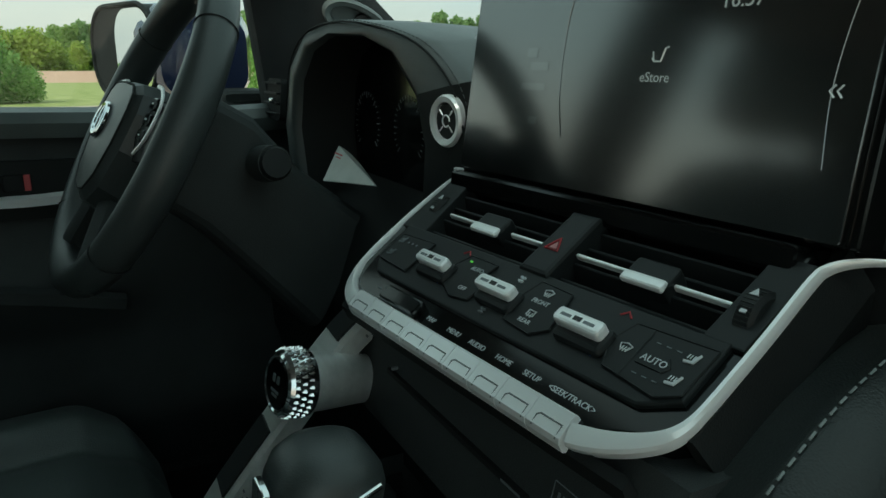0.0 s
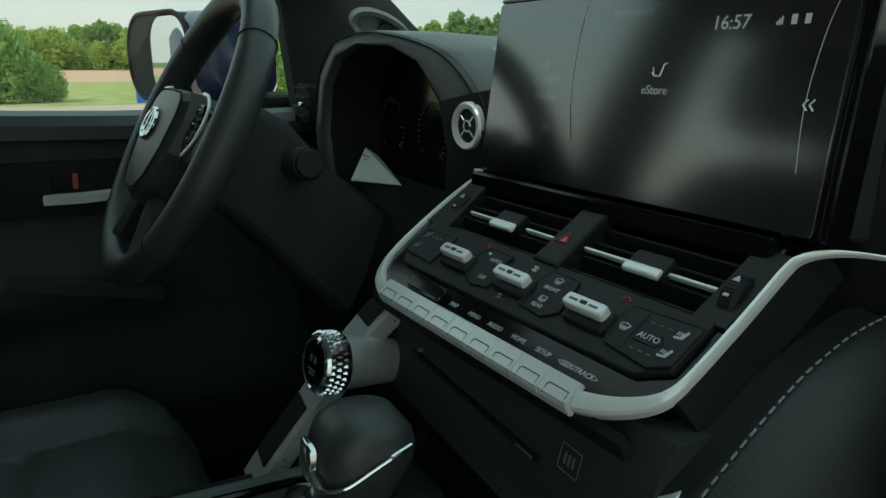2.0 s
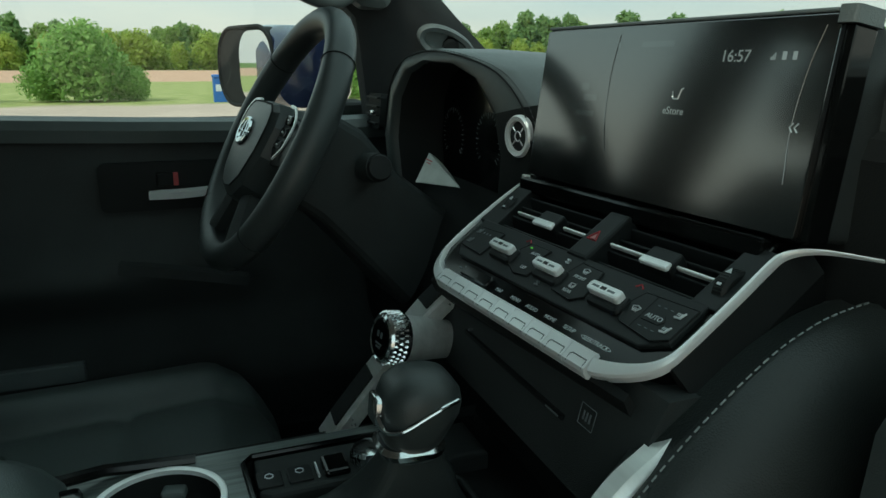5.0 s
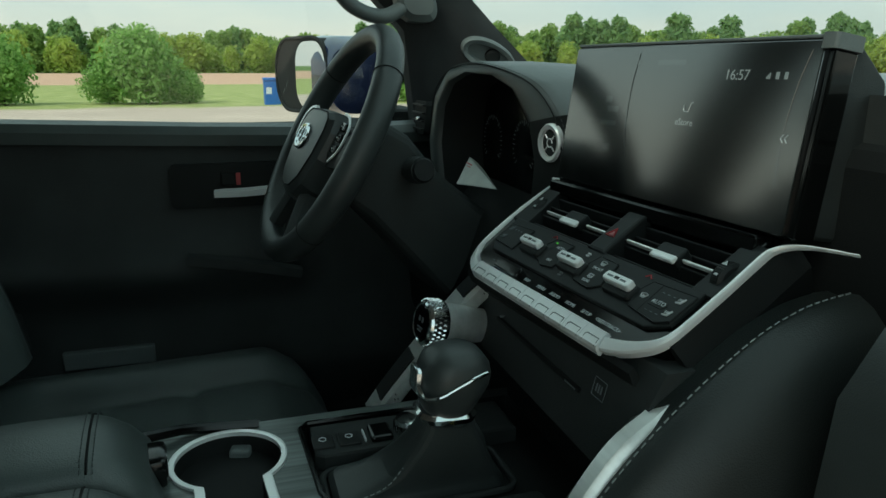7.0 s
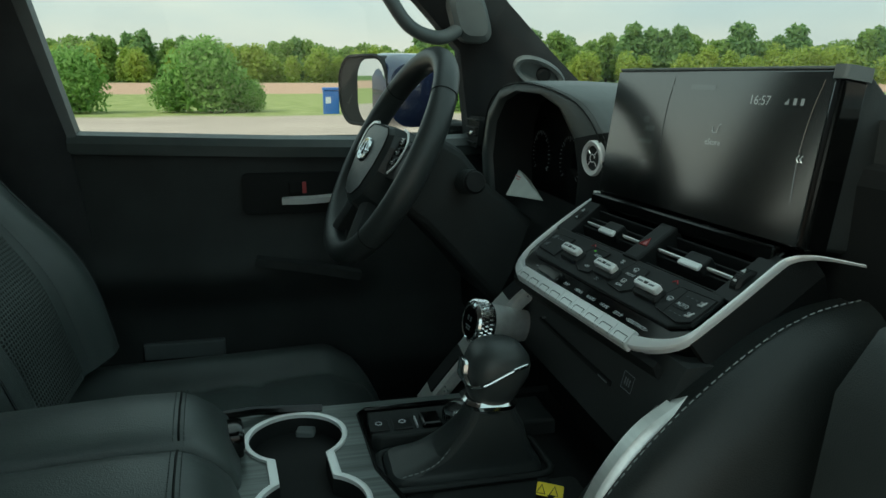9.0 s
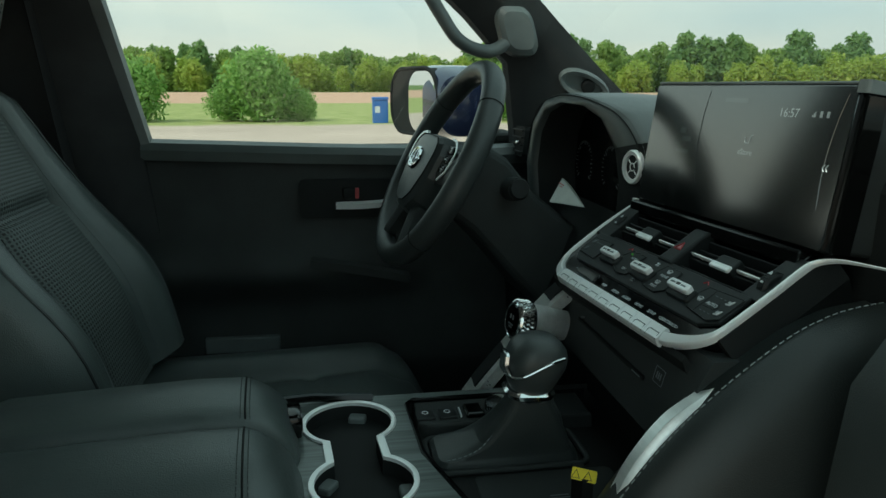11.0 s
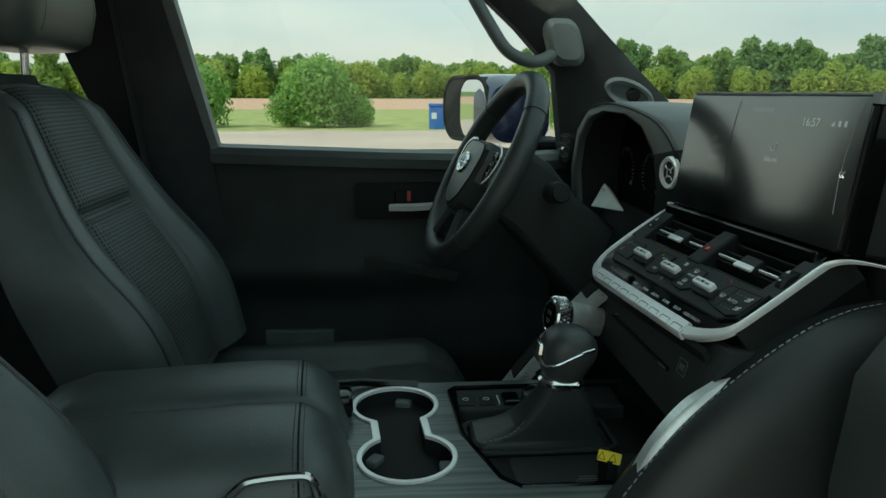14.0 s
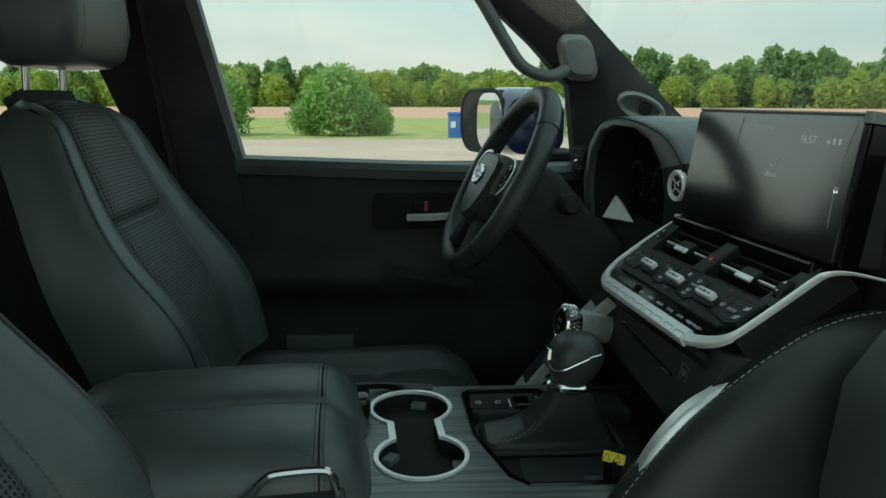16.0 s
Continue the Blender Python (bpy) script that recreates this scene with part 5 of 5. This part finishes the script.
# ---- gear shifter ----
shifter = thing("gear_shifter", pose(-0.005, -0.2, 0.912), "black leather gear shifter with chrome trim and gaiter", "gear shifter")
S = Vector((0.005, 0.2, -0.912))
KS = S + Vector((0.024, -0.013, 0.013))
part("boot", loft([[Vector((x + 0.0, y, z)) + S for x, y in rounded(-w + cx, w + cx, y0, y1, r, 5)] for z, w, y0, y1, r, cx in ((0.9, 0.038, -0.288, -0.118, 0.016, -0.012), (0.908, 0.038, -0.288, -0.12, 0.016, -0.012), (0.913, 0.036, -0.283, -0.122, 0.016, -0.011), (0.917, 0.034, -0.268, -0.126, 0.016, -0.009), (0.924, 0.0325, -0.252, -0.13, 0.016, -0.006), (0.934, 0.032, -0.238, -0.134, 0.016, -0.002), (0.948, 0.028, -0.228, -0.141, 0.015, 0.006), (0.965, 0.0245, -0.218, -0.146, 0.015, 0.014), (0.982, 0.0205, -0.21, -0.156, 0.014, 0.021), (0.997, 0.0195, -0.208, -0.16, 0.014, 0.024))]), LEATHER_SMOOTH, shifter, "folded leather gaiter", angle=60)
stitches([Vector(p) + S for p in ((0.025, -0.276, 0.9165), (0.028, -0.256, 0.9225), (0.032, -0.24, 0.933), (0.0275, -0.226, 0.945), (0.024, -0.213, 0.957), (0.0225, -0.204, 0.968))], THREAD, shifter, 0.004, 0.0025, 0.0006)
part("boot_frame", tube([Vector((x, y, 0.904)) + S for x, y in rounded(-0.054, 0.03, -0.293, -0.11, 0.016, 5)], 0.0035, 8, loop=True), PLASTIC, shifter)
part("collar", loft([[Vector((x, y, z + sl * (y + 0.17))) + KS for x, y in rounded(-w, w, y0, y1, 0.016, 5)] for z, w, y0, y1, sl in ((0.976, 0.0215, -0.194, -0.149, -0.05), (0.98, 0.0245, -0.198, -0.146, -0.05), (0.9845, 0.0245, -0.2, -0.144, -0.05), (0.988, 0.022, -0.197, -0.147, -0.05))]), CHROME, shifter, "chrome collar")
knob_rows = []
for z, w, y0, y1, r in ((0.977, 0.023, -0.192, -0.15, 0.018), (0.985, 0.026, -0.195, -0.145, 0.02), (0.997, 0.03, -0.197, -0.139, 0.022), (1.008, 0.0325, -0.197, -0.134, 0.022), (1.018, 0.0325, -0.195, -0.132, 0.022), (1.028, 0.031, -0.19, -0.134, 0.02), (1.035, 0.026, -0.183, -0.139, 0.018), (1.039, 0.017, -0.174, -0.146, 0.012)):
    knob_rows.append([Vector((x, y, z + 0.007 - 0.06 * (y + 0.16))) + KS for x, y in rounded(-w, w, y0, y1, r, 6)])
part("knob", loft(knob_rows), LEATHER_SMOOTH, shifter, "rounded leather knob", angle=80)
trim = smooth_path([(0.002, -0.199, 1.028), (0.012, -0.2, 1.016), (0.024, -0.197, 1.009), (0.032, -0.186, 1.012), (0.0338, -0.17, 1.02), (0.0335, -0.154, 1.027), (0.0295, -0.141, 1.029)], 5)
part("chrome_blade", tube([p + KS for p in trim], [0.0035 if i < 9 else 0.0018 for i in range(len(trim))], 8), CHROME, shifter, "curved chrome blade")
part("release_key", prism(rounded(-0.014, 0.01, 0.0, 0.022, 0.004), 0, 0.004, 0.001), CHROME, shifter, "chrome release key").matrix_basis = axes(KS + Vector((0.004, -0.1995, 1.009)), (1, 0, 0), (0, 0.1, 1), (0, -1, 0.1))

# ---- armrest box ----
arm = thing("armrest_box", pose(0.045, -0.643, 0.606, 0, 0, TURN), "black leather armrest with two split lids", "armrest")
R = Vector((-0.005, 0.65, -0.6))
PROF = [(0.0, -0.02), (0.001, 0.0), (0.006, 0.008), (0.014, 0.012), (0.03, 0.015), (0.07, 0.016), (0.11, 0.012), (0.135, 0.0), (0.148, -0.022), (0.152, -0.05)]


def lid(s, top, name):
    rings = []
    for y, dz, w in ((-0.845, -0.1, 0.9), (-0.828, -0.05, 0.96), (-0.795, -0.014, 0.99), (-0.75, 0.0, 1), (-0.65, 0.002, 1), (-0.55, 0.003, 1), (-0.498, 0.0, 1), (-0.483, -0.006, 1.0), (-0.466, -0.018, 1.0), (-0.451, -0.036, 1.0), (-0.441, -0.066, 0.99)):
        ring = [Vector((0.004 * s + s * x * w, y, top + z + dz)) + R for x, z in PROF]
        ring.append(Vector((s * 0.15 * w, y, 0.895)) + R)
        ring.append(Vector((0.002 * s, y, 0.895)) + R)
        rings.append(ring)
    return part(name, loft(rings), LEATHER, arm, "padded leather lid", angle=60)


lid(-1, 0.966, "lid")
lid(1, 0.966, "lid")
for s in (-1, 1):
    pts = [Vector((0.004 * s + s * x * 0.999, -0.498 + 0.0015, 0.9665 + z - 0.0005)) + R for x, z in PROF[2:]]
    part("seam", tube(pts, 0.0012, 5), PLASTIC_DARK, arm)
    stitches([p + Vector((0, 0.005, -0.0006)) for p in pts], THREAD_DARK, arm, 0.004, 0.0025, 0.0005)
    stitches([p - Vector((0, 0.005, -0.0006)) for p in pts], THREAD_DARK, arm, 0.004, 0.0025, 0.0005)
part("box_body", prism(rounded(-0.15, 0.158, -0.86, -0.485, 0.02), 0.57, 0.9, 0.0), PLASTIC_DARK, arm).location = R
part("latch", box(-0.105, -0.06, -0.462, -0.435, 0.915, 0.945, 0.006), GLOSS, arm, "gloss black lid latch").location = R
part("hinge_bar", tube([Vector((-0.14, -0.47, 0.93)) + R, Vector((-0.16, -0.42, 0.922)) + R, Vector((-0.155, -0.34, 0.915)) + R], 0.006, 8), GLOSS, arm)
part("bright_handle", tube([p + R for p in smooth_path([(0.163, -0.585, 0.925), (0.165, -0.563, 0.95), (0.165, -0.548, 0.965), (0.165, -0.535, 0.97), (0.165, -0.495, 0.971), (0.165, -0.484, 0.966), (0.164, -0.479, 0.95), (0.163, -0.478, 0.925)], 4)], 0.0045, 8), STEEL, arm, "bright pull handle")
part("handle_base", box(0.14, 0.166, -0.6, -0.47, 0.85, 0.94, 0.004), LEATHER_SMOOTH, arm).location = R

# ---- steering wheel ----
wheel = thing("steering_wheel", pose(-0.4582, -0.2183, 1.1943, 61.24, 0, TURN), "black leather steering wheel with silver badge and spokes", "steering wheel")
RW = 0.1746
rim = []
for k in range(72):
    a = 2 * math.pi * k / 72
    y = math.sin(a)
    rr = RW * (1 - 0.03 * max(0, -y) ** 3)
    rim.append((rr * math.cos(a), rr * y, 0.0))
part("rim", tube(rim, 0.0178, 14, loop=True, flat=1.12), LEATHER_SMOOTH, wheel, "grained leather rim", angle=80)
for a in (40, 140, 222, 318):
    c, s = math.cos(radians(a)), math.sin(radians(a))
    ring = [((RW + 0.0181 * math.cos(t)) * c, (RW + 0.0181 * math.cos(t)) * s, 0.0202 * math.sin(t)) for t in [2 * math.pi * k / 20 for k in range(20)]]
    part("rim_seam", tube(ring, 0.0009, 4, loop=True, up=(-s, c, 0.01)), PLASTIC_DARK, wheel)
hub = [[(x * w, y * w + dy, z) for x, y in ((-0.082, 0.03), (-0.074, 0.05), (-0.055, 0.06), (0, 0.062), (0.055, 0.06), (0.074, 0.05), (0.082, 0.03), (0.078, -0.01), (0.058, -0.052), (0.03, -0.072), (0, -0.076), (-0.03, -0.072), (-0.058, -0.052), (-0.078, -0.01))] for w, dy, z in ((1.06, -0.016, -0.03), (1.04, -0.016, 0.006), (0.98, -0.016, 0.022), (0.86, -0.014, 0.03), (0.5, -0.012, 0.034), (0.12, -0.01, 0.035))]
part("airbag_cover", loft(hub), LEATHER_SMOOTH, wheel, "padded airbag cover", angle=70)
part("cover_seam", tube([(x * 0.83, y * 0.83, 0.0297) for x, y, z in hub[0]], 0.0012, 5, loop=True), PLASTIC_DARK, wheel)
bm = tube([(0.0255 * math.cos(t), 0.0175 * math.sin(t) - 0.005, 0.0365) for t in [2 * math.pi * k / 36 for k in range(36)]], 0.003, 8, loop=True)
tube([(0.0095 * math.cos(t), 0.0155 * math.sin(t) - 0.005, 0.0365) for t in [2 * math.pi * k / 28 for k in range(28)]], 0.0023, 8, loop=True, bm=bm)
part("badge", bm, CHROME, wheel, "plain oval silver badge")
bars([(0, -0.061, 0.02, 0.003)], PRINT_DIM, wheel, "cover_marks", 0.0255, 0.0285)
for s in (-1, 1):
    part("spoke", loft([[(s * x, y + o - 0.01, z) for o, z in ((h, -0.008), (h, 0.008), (h * 0.4, 0.014), (-h * 0.4, 0.014), (-h, 0.008), (-h, -0.008))] for x, y, h in ((0.06, 0.012, 0.034), (0.1, 0.012, 0.03), (0.14, 0.008, 0.024), (0.168, 0.004, 0.024))]), KEYBLACK, wheel, "black side spoke")
    part("spoke_trim", tube(smooth_path([(s * 0.085, 0.046, 0.015), (s * 0.115, 0.042, 0.016), (s * 0.135, 0.025, 0.016), (s * 0.13, -0.005, 0.016), (s * 0.105, -0.022, 0.015)], 5), 0.0042 if s < 0 else 0.0022, 8, flat=0.7), SILVER, wheel, "silver spoke trim")
    for y in (0.028, 0.012, -0.004):
        part("spoke_key", prism(rounded(s * 0.108 - 0.011, s * 0.108 + 0.011, y - 0.006, y + 0.006, 0.002), 0.012, 0.018, 0.0015), GLOSS, wheel)
    for y, w in ((0.028, 0.006), (0.012, 0.008), (-0.004, 0.005)):
        bars([(s * 0.108, y, w, 0.0016)], PRINT, wheel, "key_mark", 0.0175, 0.0184)
    part("lower_spoke", loft([[(s * (x + o), y, z) for o, z in ((h, -0.008), (h, 0.006), (h * 0.3, 0.012), (-h * 0.3, 0.012), (-h, 0.006), (-h, -0.008))] for x, y, h in ((0.03, -0.06, 0.018), (0.045, -0.1, 0.016), (0.062, -0.14, 0.017), (0.075, -0.163, 0.02))]), PLASTIC, wheel, "black lower spoke")
part("column_shroud", loft([[(x * w, y * h + dy, z) for x, y in rounded(-0.5, 0.5, -0.5, 0.5, 0.16, 4)] for w, h, dy, z in ((0.1, 0.1, 0, -0.018), (0.135, 0.13, 0.0, -0.05), (0.14, 0.135, -0.004, -0.09), (0.15, 0.13, -0.03, -0.16), (0.18, 0.15, -0.055, -0.25))]), PLASTIC, wheel, "black steering column shroud", angle=50)
for s in (-1, 1):
    st = part("stalk", tube([(s * 0.02, 0.005, -0.112), (s * 0.06, 0.015, -0.11), (s * 0.085, 0.021, -0.108), (s * 0.09, 0.022, -0.108), (s * 0.122, 0.026, -0.1075)], [0.012, 0.0115, 0.013, 0.0195, 0.0185], 16, up=(0, 1, 0)), PLASTIC, wheel, "control stalk")
    part("stalk_tip", tube([(s * 0.122, 0.026, -0.1075), (s * 0.127, 0.0268, -0.107)], [0.0178, 0.015], 16, up=(0, 1, 0)), KEYBLACK, st)


# ---- front seats ----
def front_seat(m, label):
    """A bucket seat facing +y; its base is at the origin, on the floor."""
    seat = thing("bucket_seat", m, label, "car seat", "front seats")
    base, lean = Vector((0, -0.313, 0.248)), radians(23)
    up, fwd = Vector((0, -math.sin(lean), math.cos(lean))), Vector((0, math.cos(lean), math.sin(lean)))
    L = 0.55

    def width(s):
        return 0.232 + 0.01 * math.sin(math.pi * min(1, s * 1.3)) - 0.085 * max(0, (s - 0.45) / 0.55) ** 1.5

    def depth(u, s):
        """How far the front stands before the seat's back plane; u from -1 to 1."""
        a = abs(u)
        wing = 0.034 * math.exp(-((s - 0.15) / 0.36) ** 2) + 0.012
        bolster = wing * max(0, min(1, (a - 0.5) / 0.22)) * (1 if a < 0.86 else max(0, 1 - ((a - 0.86) / 0.14) ** 2 * 0.9))
        lumbar = 0.02 * math.exp(-((s - 0.3) / 0.2) ** 2)
        crease = -0.014 * math.exp(-((s - 0.6) / 0.02) ** 2) * (a < 0.56)
        seam = -0.01 * math.exp(-((a - 0.53) / 0.025) ** 2)
        edge = 0.05 * max(0, (s - 0.88) / 0.12) ** 2
        return 0.07 + bolster + lumbar + crease + seam - edge

    def front(u, v):
        q = 2 * u - 1
        return base + up * (L * v) + Vector((q * width(v), 0, 0)) + fwd * depth(q, v) + up * (0.028 * (1 - q * q) * v ** 6)

    def rear(u, v):
        q = 2 * u - 1
        return base + up * (L * v * 0.985) + Vector((q * width(v) * 0.97, 0, 0)) - fwd * (0.05 * (1 - 0.55 * q ** 4) * (1 - 0.45 * v))

    part("backrest", sheet(front, 48, 44, rear), LEATHER, seat, "leather backrest with side bolsters", angle=60)

    def insert(u, v):
        q = (2 * u - 1) * 0.5
        return base + up * (L * (0.03 + 0.93 * v)) + Vector((q * width(0.03 + 0.93 * v), 0, 0)) + fwd * (depth(q, 0.03 + 0.93 * v) + 0.0015 + 0.008 * (1 - (2 * u - 1) ** 6)) + up * 0.02 * v ** 6

    part("backrest_insert", sheet(insert, 20, 60, uv=(0.27, 0.52)), LEATHER_PERF, seat, "perforated leather insert", angle=70)
    for q in (-0.55, 0.55):
        stitches([front((q * 1.02 + 1) / 2, v) + fwd * 0.001 for v in [0.04 + 0.9 * k / 10 for k in range(11)]], THREAD_DARK, seat, 0.004, 0.0028, 0.0006)
    for q in (-0.9, 0.9):
        path = [front((q + 1) / 2, v) + fwd * 0.0005 for v in [0.02 + 0.95 * k / 14 for k in range(15)]]
        part("piping", tube(path, 0.0022, 6), LEATHER_SMOOTH, seat)
        stitches([p + Vector((-0.006 if q > 0 else 0.006, 0, 0)) + fwd * 0.0006 for p in path], THREAD_DARK, seat, 0.004, 0.0028, 0.0006)
    # shoulder cap and its plate
    top = base + up * (L + 0.01) + fwd * 0.015
    part("post_plate", loft([[top + Vector((x, 0, 0)) + fwd * y + up * z for x, y in rounded(-0.09, 0.09, -0.024, 0.02, 0.02)] for z in (0.0, 0.016, 0.019)]), PLASTIC, seat, "plate round the headrest posts")
    for x in (-0.062, 0.062):
        part("headrest_post", tube([top + Vector((x, 0, 0)) + up * 0.0, top + Vector((x, 0, 0)) + Vector((0, 0.004, 0.06)), top + Vector((x, 0.008, 0.14))], 0.0065, 12, up=(0, 1, 0)), STEEL, seat, "steel headrest post")
        part("post_collar", tube([top + Vector((x, 0, 0)) + up * 0.017, top + Vector((x, 0, 0)) + up * 0.025], [0.014, 0.0115], 16, up=(0, 1, 0)), KEYBLACK, seat)
    hb = top + Vector((0, 0.03, 0.062))
    up, fwd = Vector((0, -0.06, 0.998)), Vector((0, 0.998, 0.06))
    rows = []
    for z, w, d0, d1, r in ((0.0, 0.11, -0.035, 0.05, 0.03), (0.012, 0.13, -0.05, 0.07, 0.04), (0.06, 0.138, -0.055, 0.085, 0.045), (0.12, 0.138, -0.055, 0.085, 0.045), (0.165, 0.125, -0.05, 0.07, 0.04), (0.185, 0.095, -0.035, 0.045, 0.03)):
        rows.append([hb + Vector((x, 0, 0)) + fwd * y + up * z for x, y in rounded(-w, w, d0, d1, r, 5)])
    head = part("headrest", loft(rows), LEATHER, seat, "padded leather headrest", angle=70)
    for s in (-1, 1):
        stitches([hb + Vector((s * 0.085, 0, 0)) + fwd * y + up * z for y, z in ((0.054, 0.004), (0.073, 0.02), (0.087, 0.06), (0.087, 0.12), (0.07, 0.168))], THREAD_DARK, head, 0.004, 0.0025, 0.0006)

    # cushion
    def cushion(u, v):
        q = 2 * u - 1
        a = abs(q)
        y = -0.30 + 0.53 * v
        wing = 0.045 * max(0, min(1, (a - 0.52) / 0.2)) * (1 if a < 0.85 else max(0, 1 - ((a - 0.85) / 0.15) ** 2)) * (1 - 0.5 * v)
        nose = -0.1 * max(0, (v - 0.82) / 0.18) ** 2.2
        seam = -0.008 * math.exp(-((a - 0.53) / 0.03) ** 2) - 0.008 * math.exp(-((v - 0.62) / 0.02) ** 2) * (a < 0.53)
        return Vector((q * (0.25 + 0.02 * v), y + (0.03 * (1 - q * q) if v > 0.9 else 0), 0.2 + 0.032 * v + wing + nose + seam + 0.012 * (1 - q ** 4)))

    part("cushion", sheet(cushion, 40, 40, lambda u, v: Vector(((2 * u - 1) * 0.25, -0.3 + 0.52 * v, 0.12))), LEATHER, seat, "leather seat cushion with raised sides", angle=60)
    part("seat_frame", box(-0.23, 0.23, -0.3, 0.2, 0.03, 0.14, 0.02), PLASTIC_DARK, seat)
    for s in (-1, 1):
        part("side_cover", loft([[Vector((s * x, y, z)) for y, z in ((-0.36, 0.08), (-0.33, 0.25), (-0.1, 0.22), (0.18, 0.17), (0.2, 0.08))] for x in (0.235, 0.262)]), PLASTIC, seat, "black side cover")
        part("seat_rail", box(s * 0.19 - 0.02, s * 0.19 + 0.02, -0.3, 0.25, 0.0, 0.04, 0.004), STEEL, seat)
    return seat


driver_seat = front_seat(pose(-0.4, -0.47, 0.56), "black leather driver's seat with perforated inserts")
passenger_seat = copy_thing(driver_seat, pose(0.4, -0.405, 0.56))
tagged(passenger_seat, "black leather passenger seat beside the console")

# seat belt at the pillar
belt = thing("seat_belt", pose(-0.7, -0.86, 1.0), "black seat belt with bright latch tongue beside the driver's seat", "seat belt")
Q = Vector((0.7, 0.86, -1.0))
part("webbing", ribbon([Vector(p) + Q for p in ((-0.69, -0.93, 1.6), (-0.69, -0.9, 1.35), (-0.685, -0.86, 1.05), (-0.68, -0.8, 0.75), (-0.68, -0.76, 0.6))], [(-0.001, -0.023), (0.001, -0.023), (0.001, 0.023), (-0.001, 0.023)], up=(1, 0, 0)), BELT, belt, "black webbing")
part("tongue_grip", box(-0.69 + Q.x, -0.672 + Q.x, -0.85 + Q.y, -0.81 + Q.y, 1.04 + Q.z, 1.07 + Q.z, 0.006), PLASTIC_DARK, belt)
tg = part("tongue", prism(rounded(-0.011, 0.011, -0.026, 0.026, 0.003), 0, 0.002), STEEL, belt, "bright steel latch tongue")
tg.matrix_basis = axes(Q + Vector((-0.672, -0.8, 1.028)), Vector((0, 0.75, 0.66)), Vector((0.1, 0.66, -0.75)).normalized(), Vector((0.99, 0.05, 0.1)).normalized())
part("tongue_slot", box(-0.0035, 0.0035, -0.02, 0.018, 0.002, 0.0028), PLASTIC_DARK, tg)

# rear bench
bench = thing("rear_bench", pose(0, -1.7, 0.56), "black leather rear bench seat", "bench seat")
part("cushion", box(-0.66, 0.66, -0.3, 0.25, 0.12, 0.38, 0.05, 3), LEATHER, bench)
part("backrest", box(-0.66, 0.66, -0.08, 0.08, 0.0, 0.6, 0.05, 3), LEATHER, bench).matrix_basis = pose(0, -0.35, 0.32, 18, 0, 0)
part("base", box(-0.6, 0.6, -0.28, 0.2, 0.0, 0.13, 0.01), PLASTIC_DARK, bench)
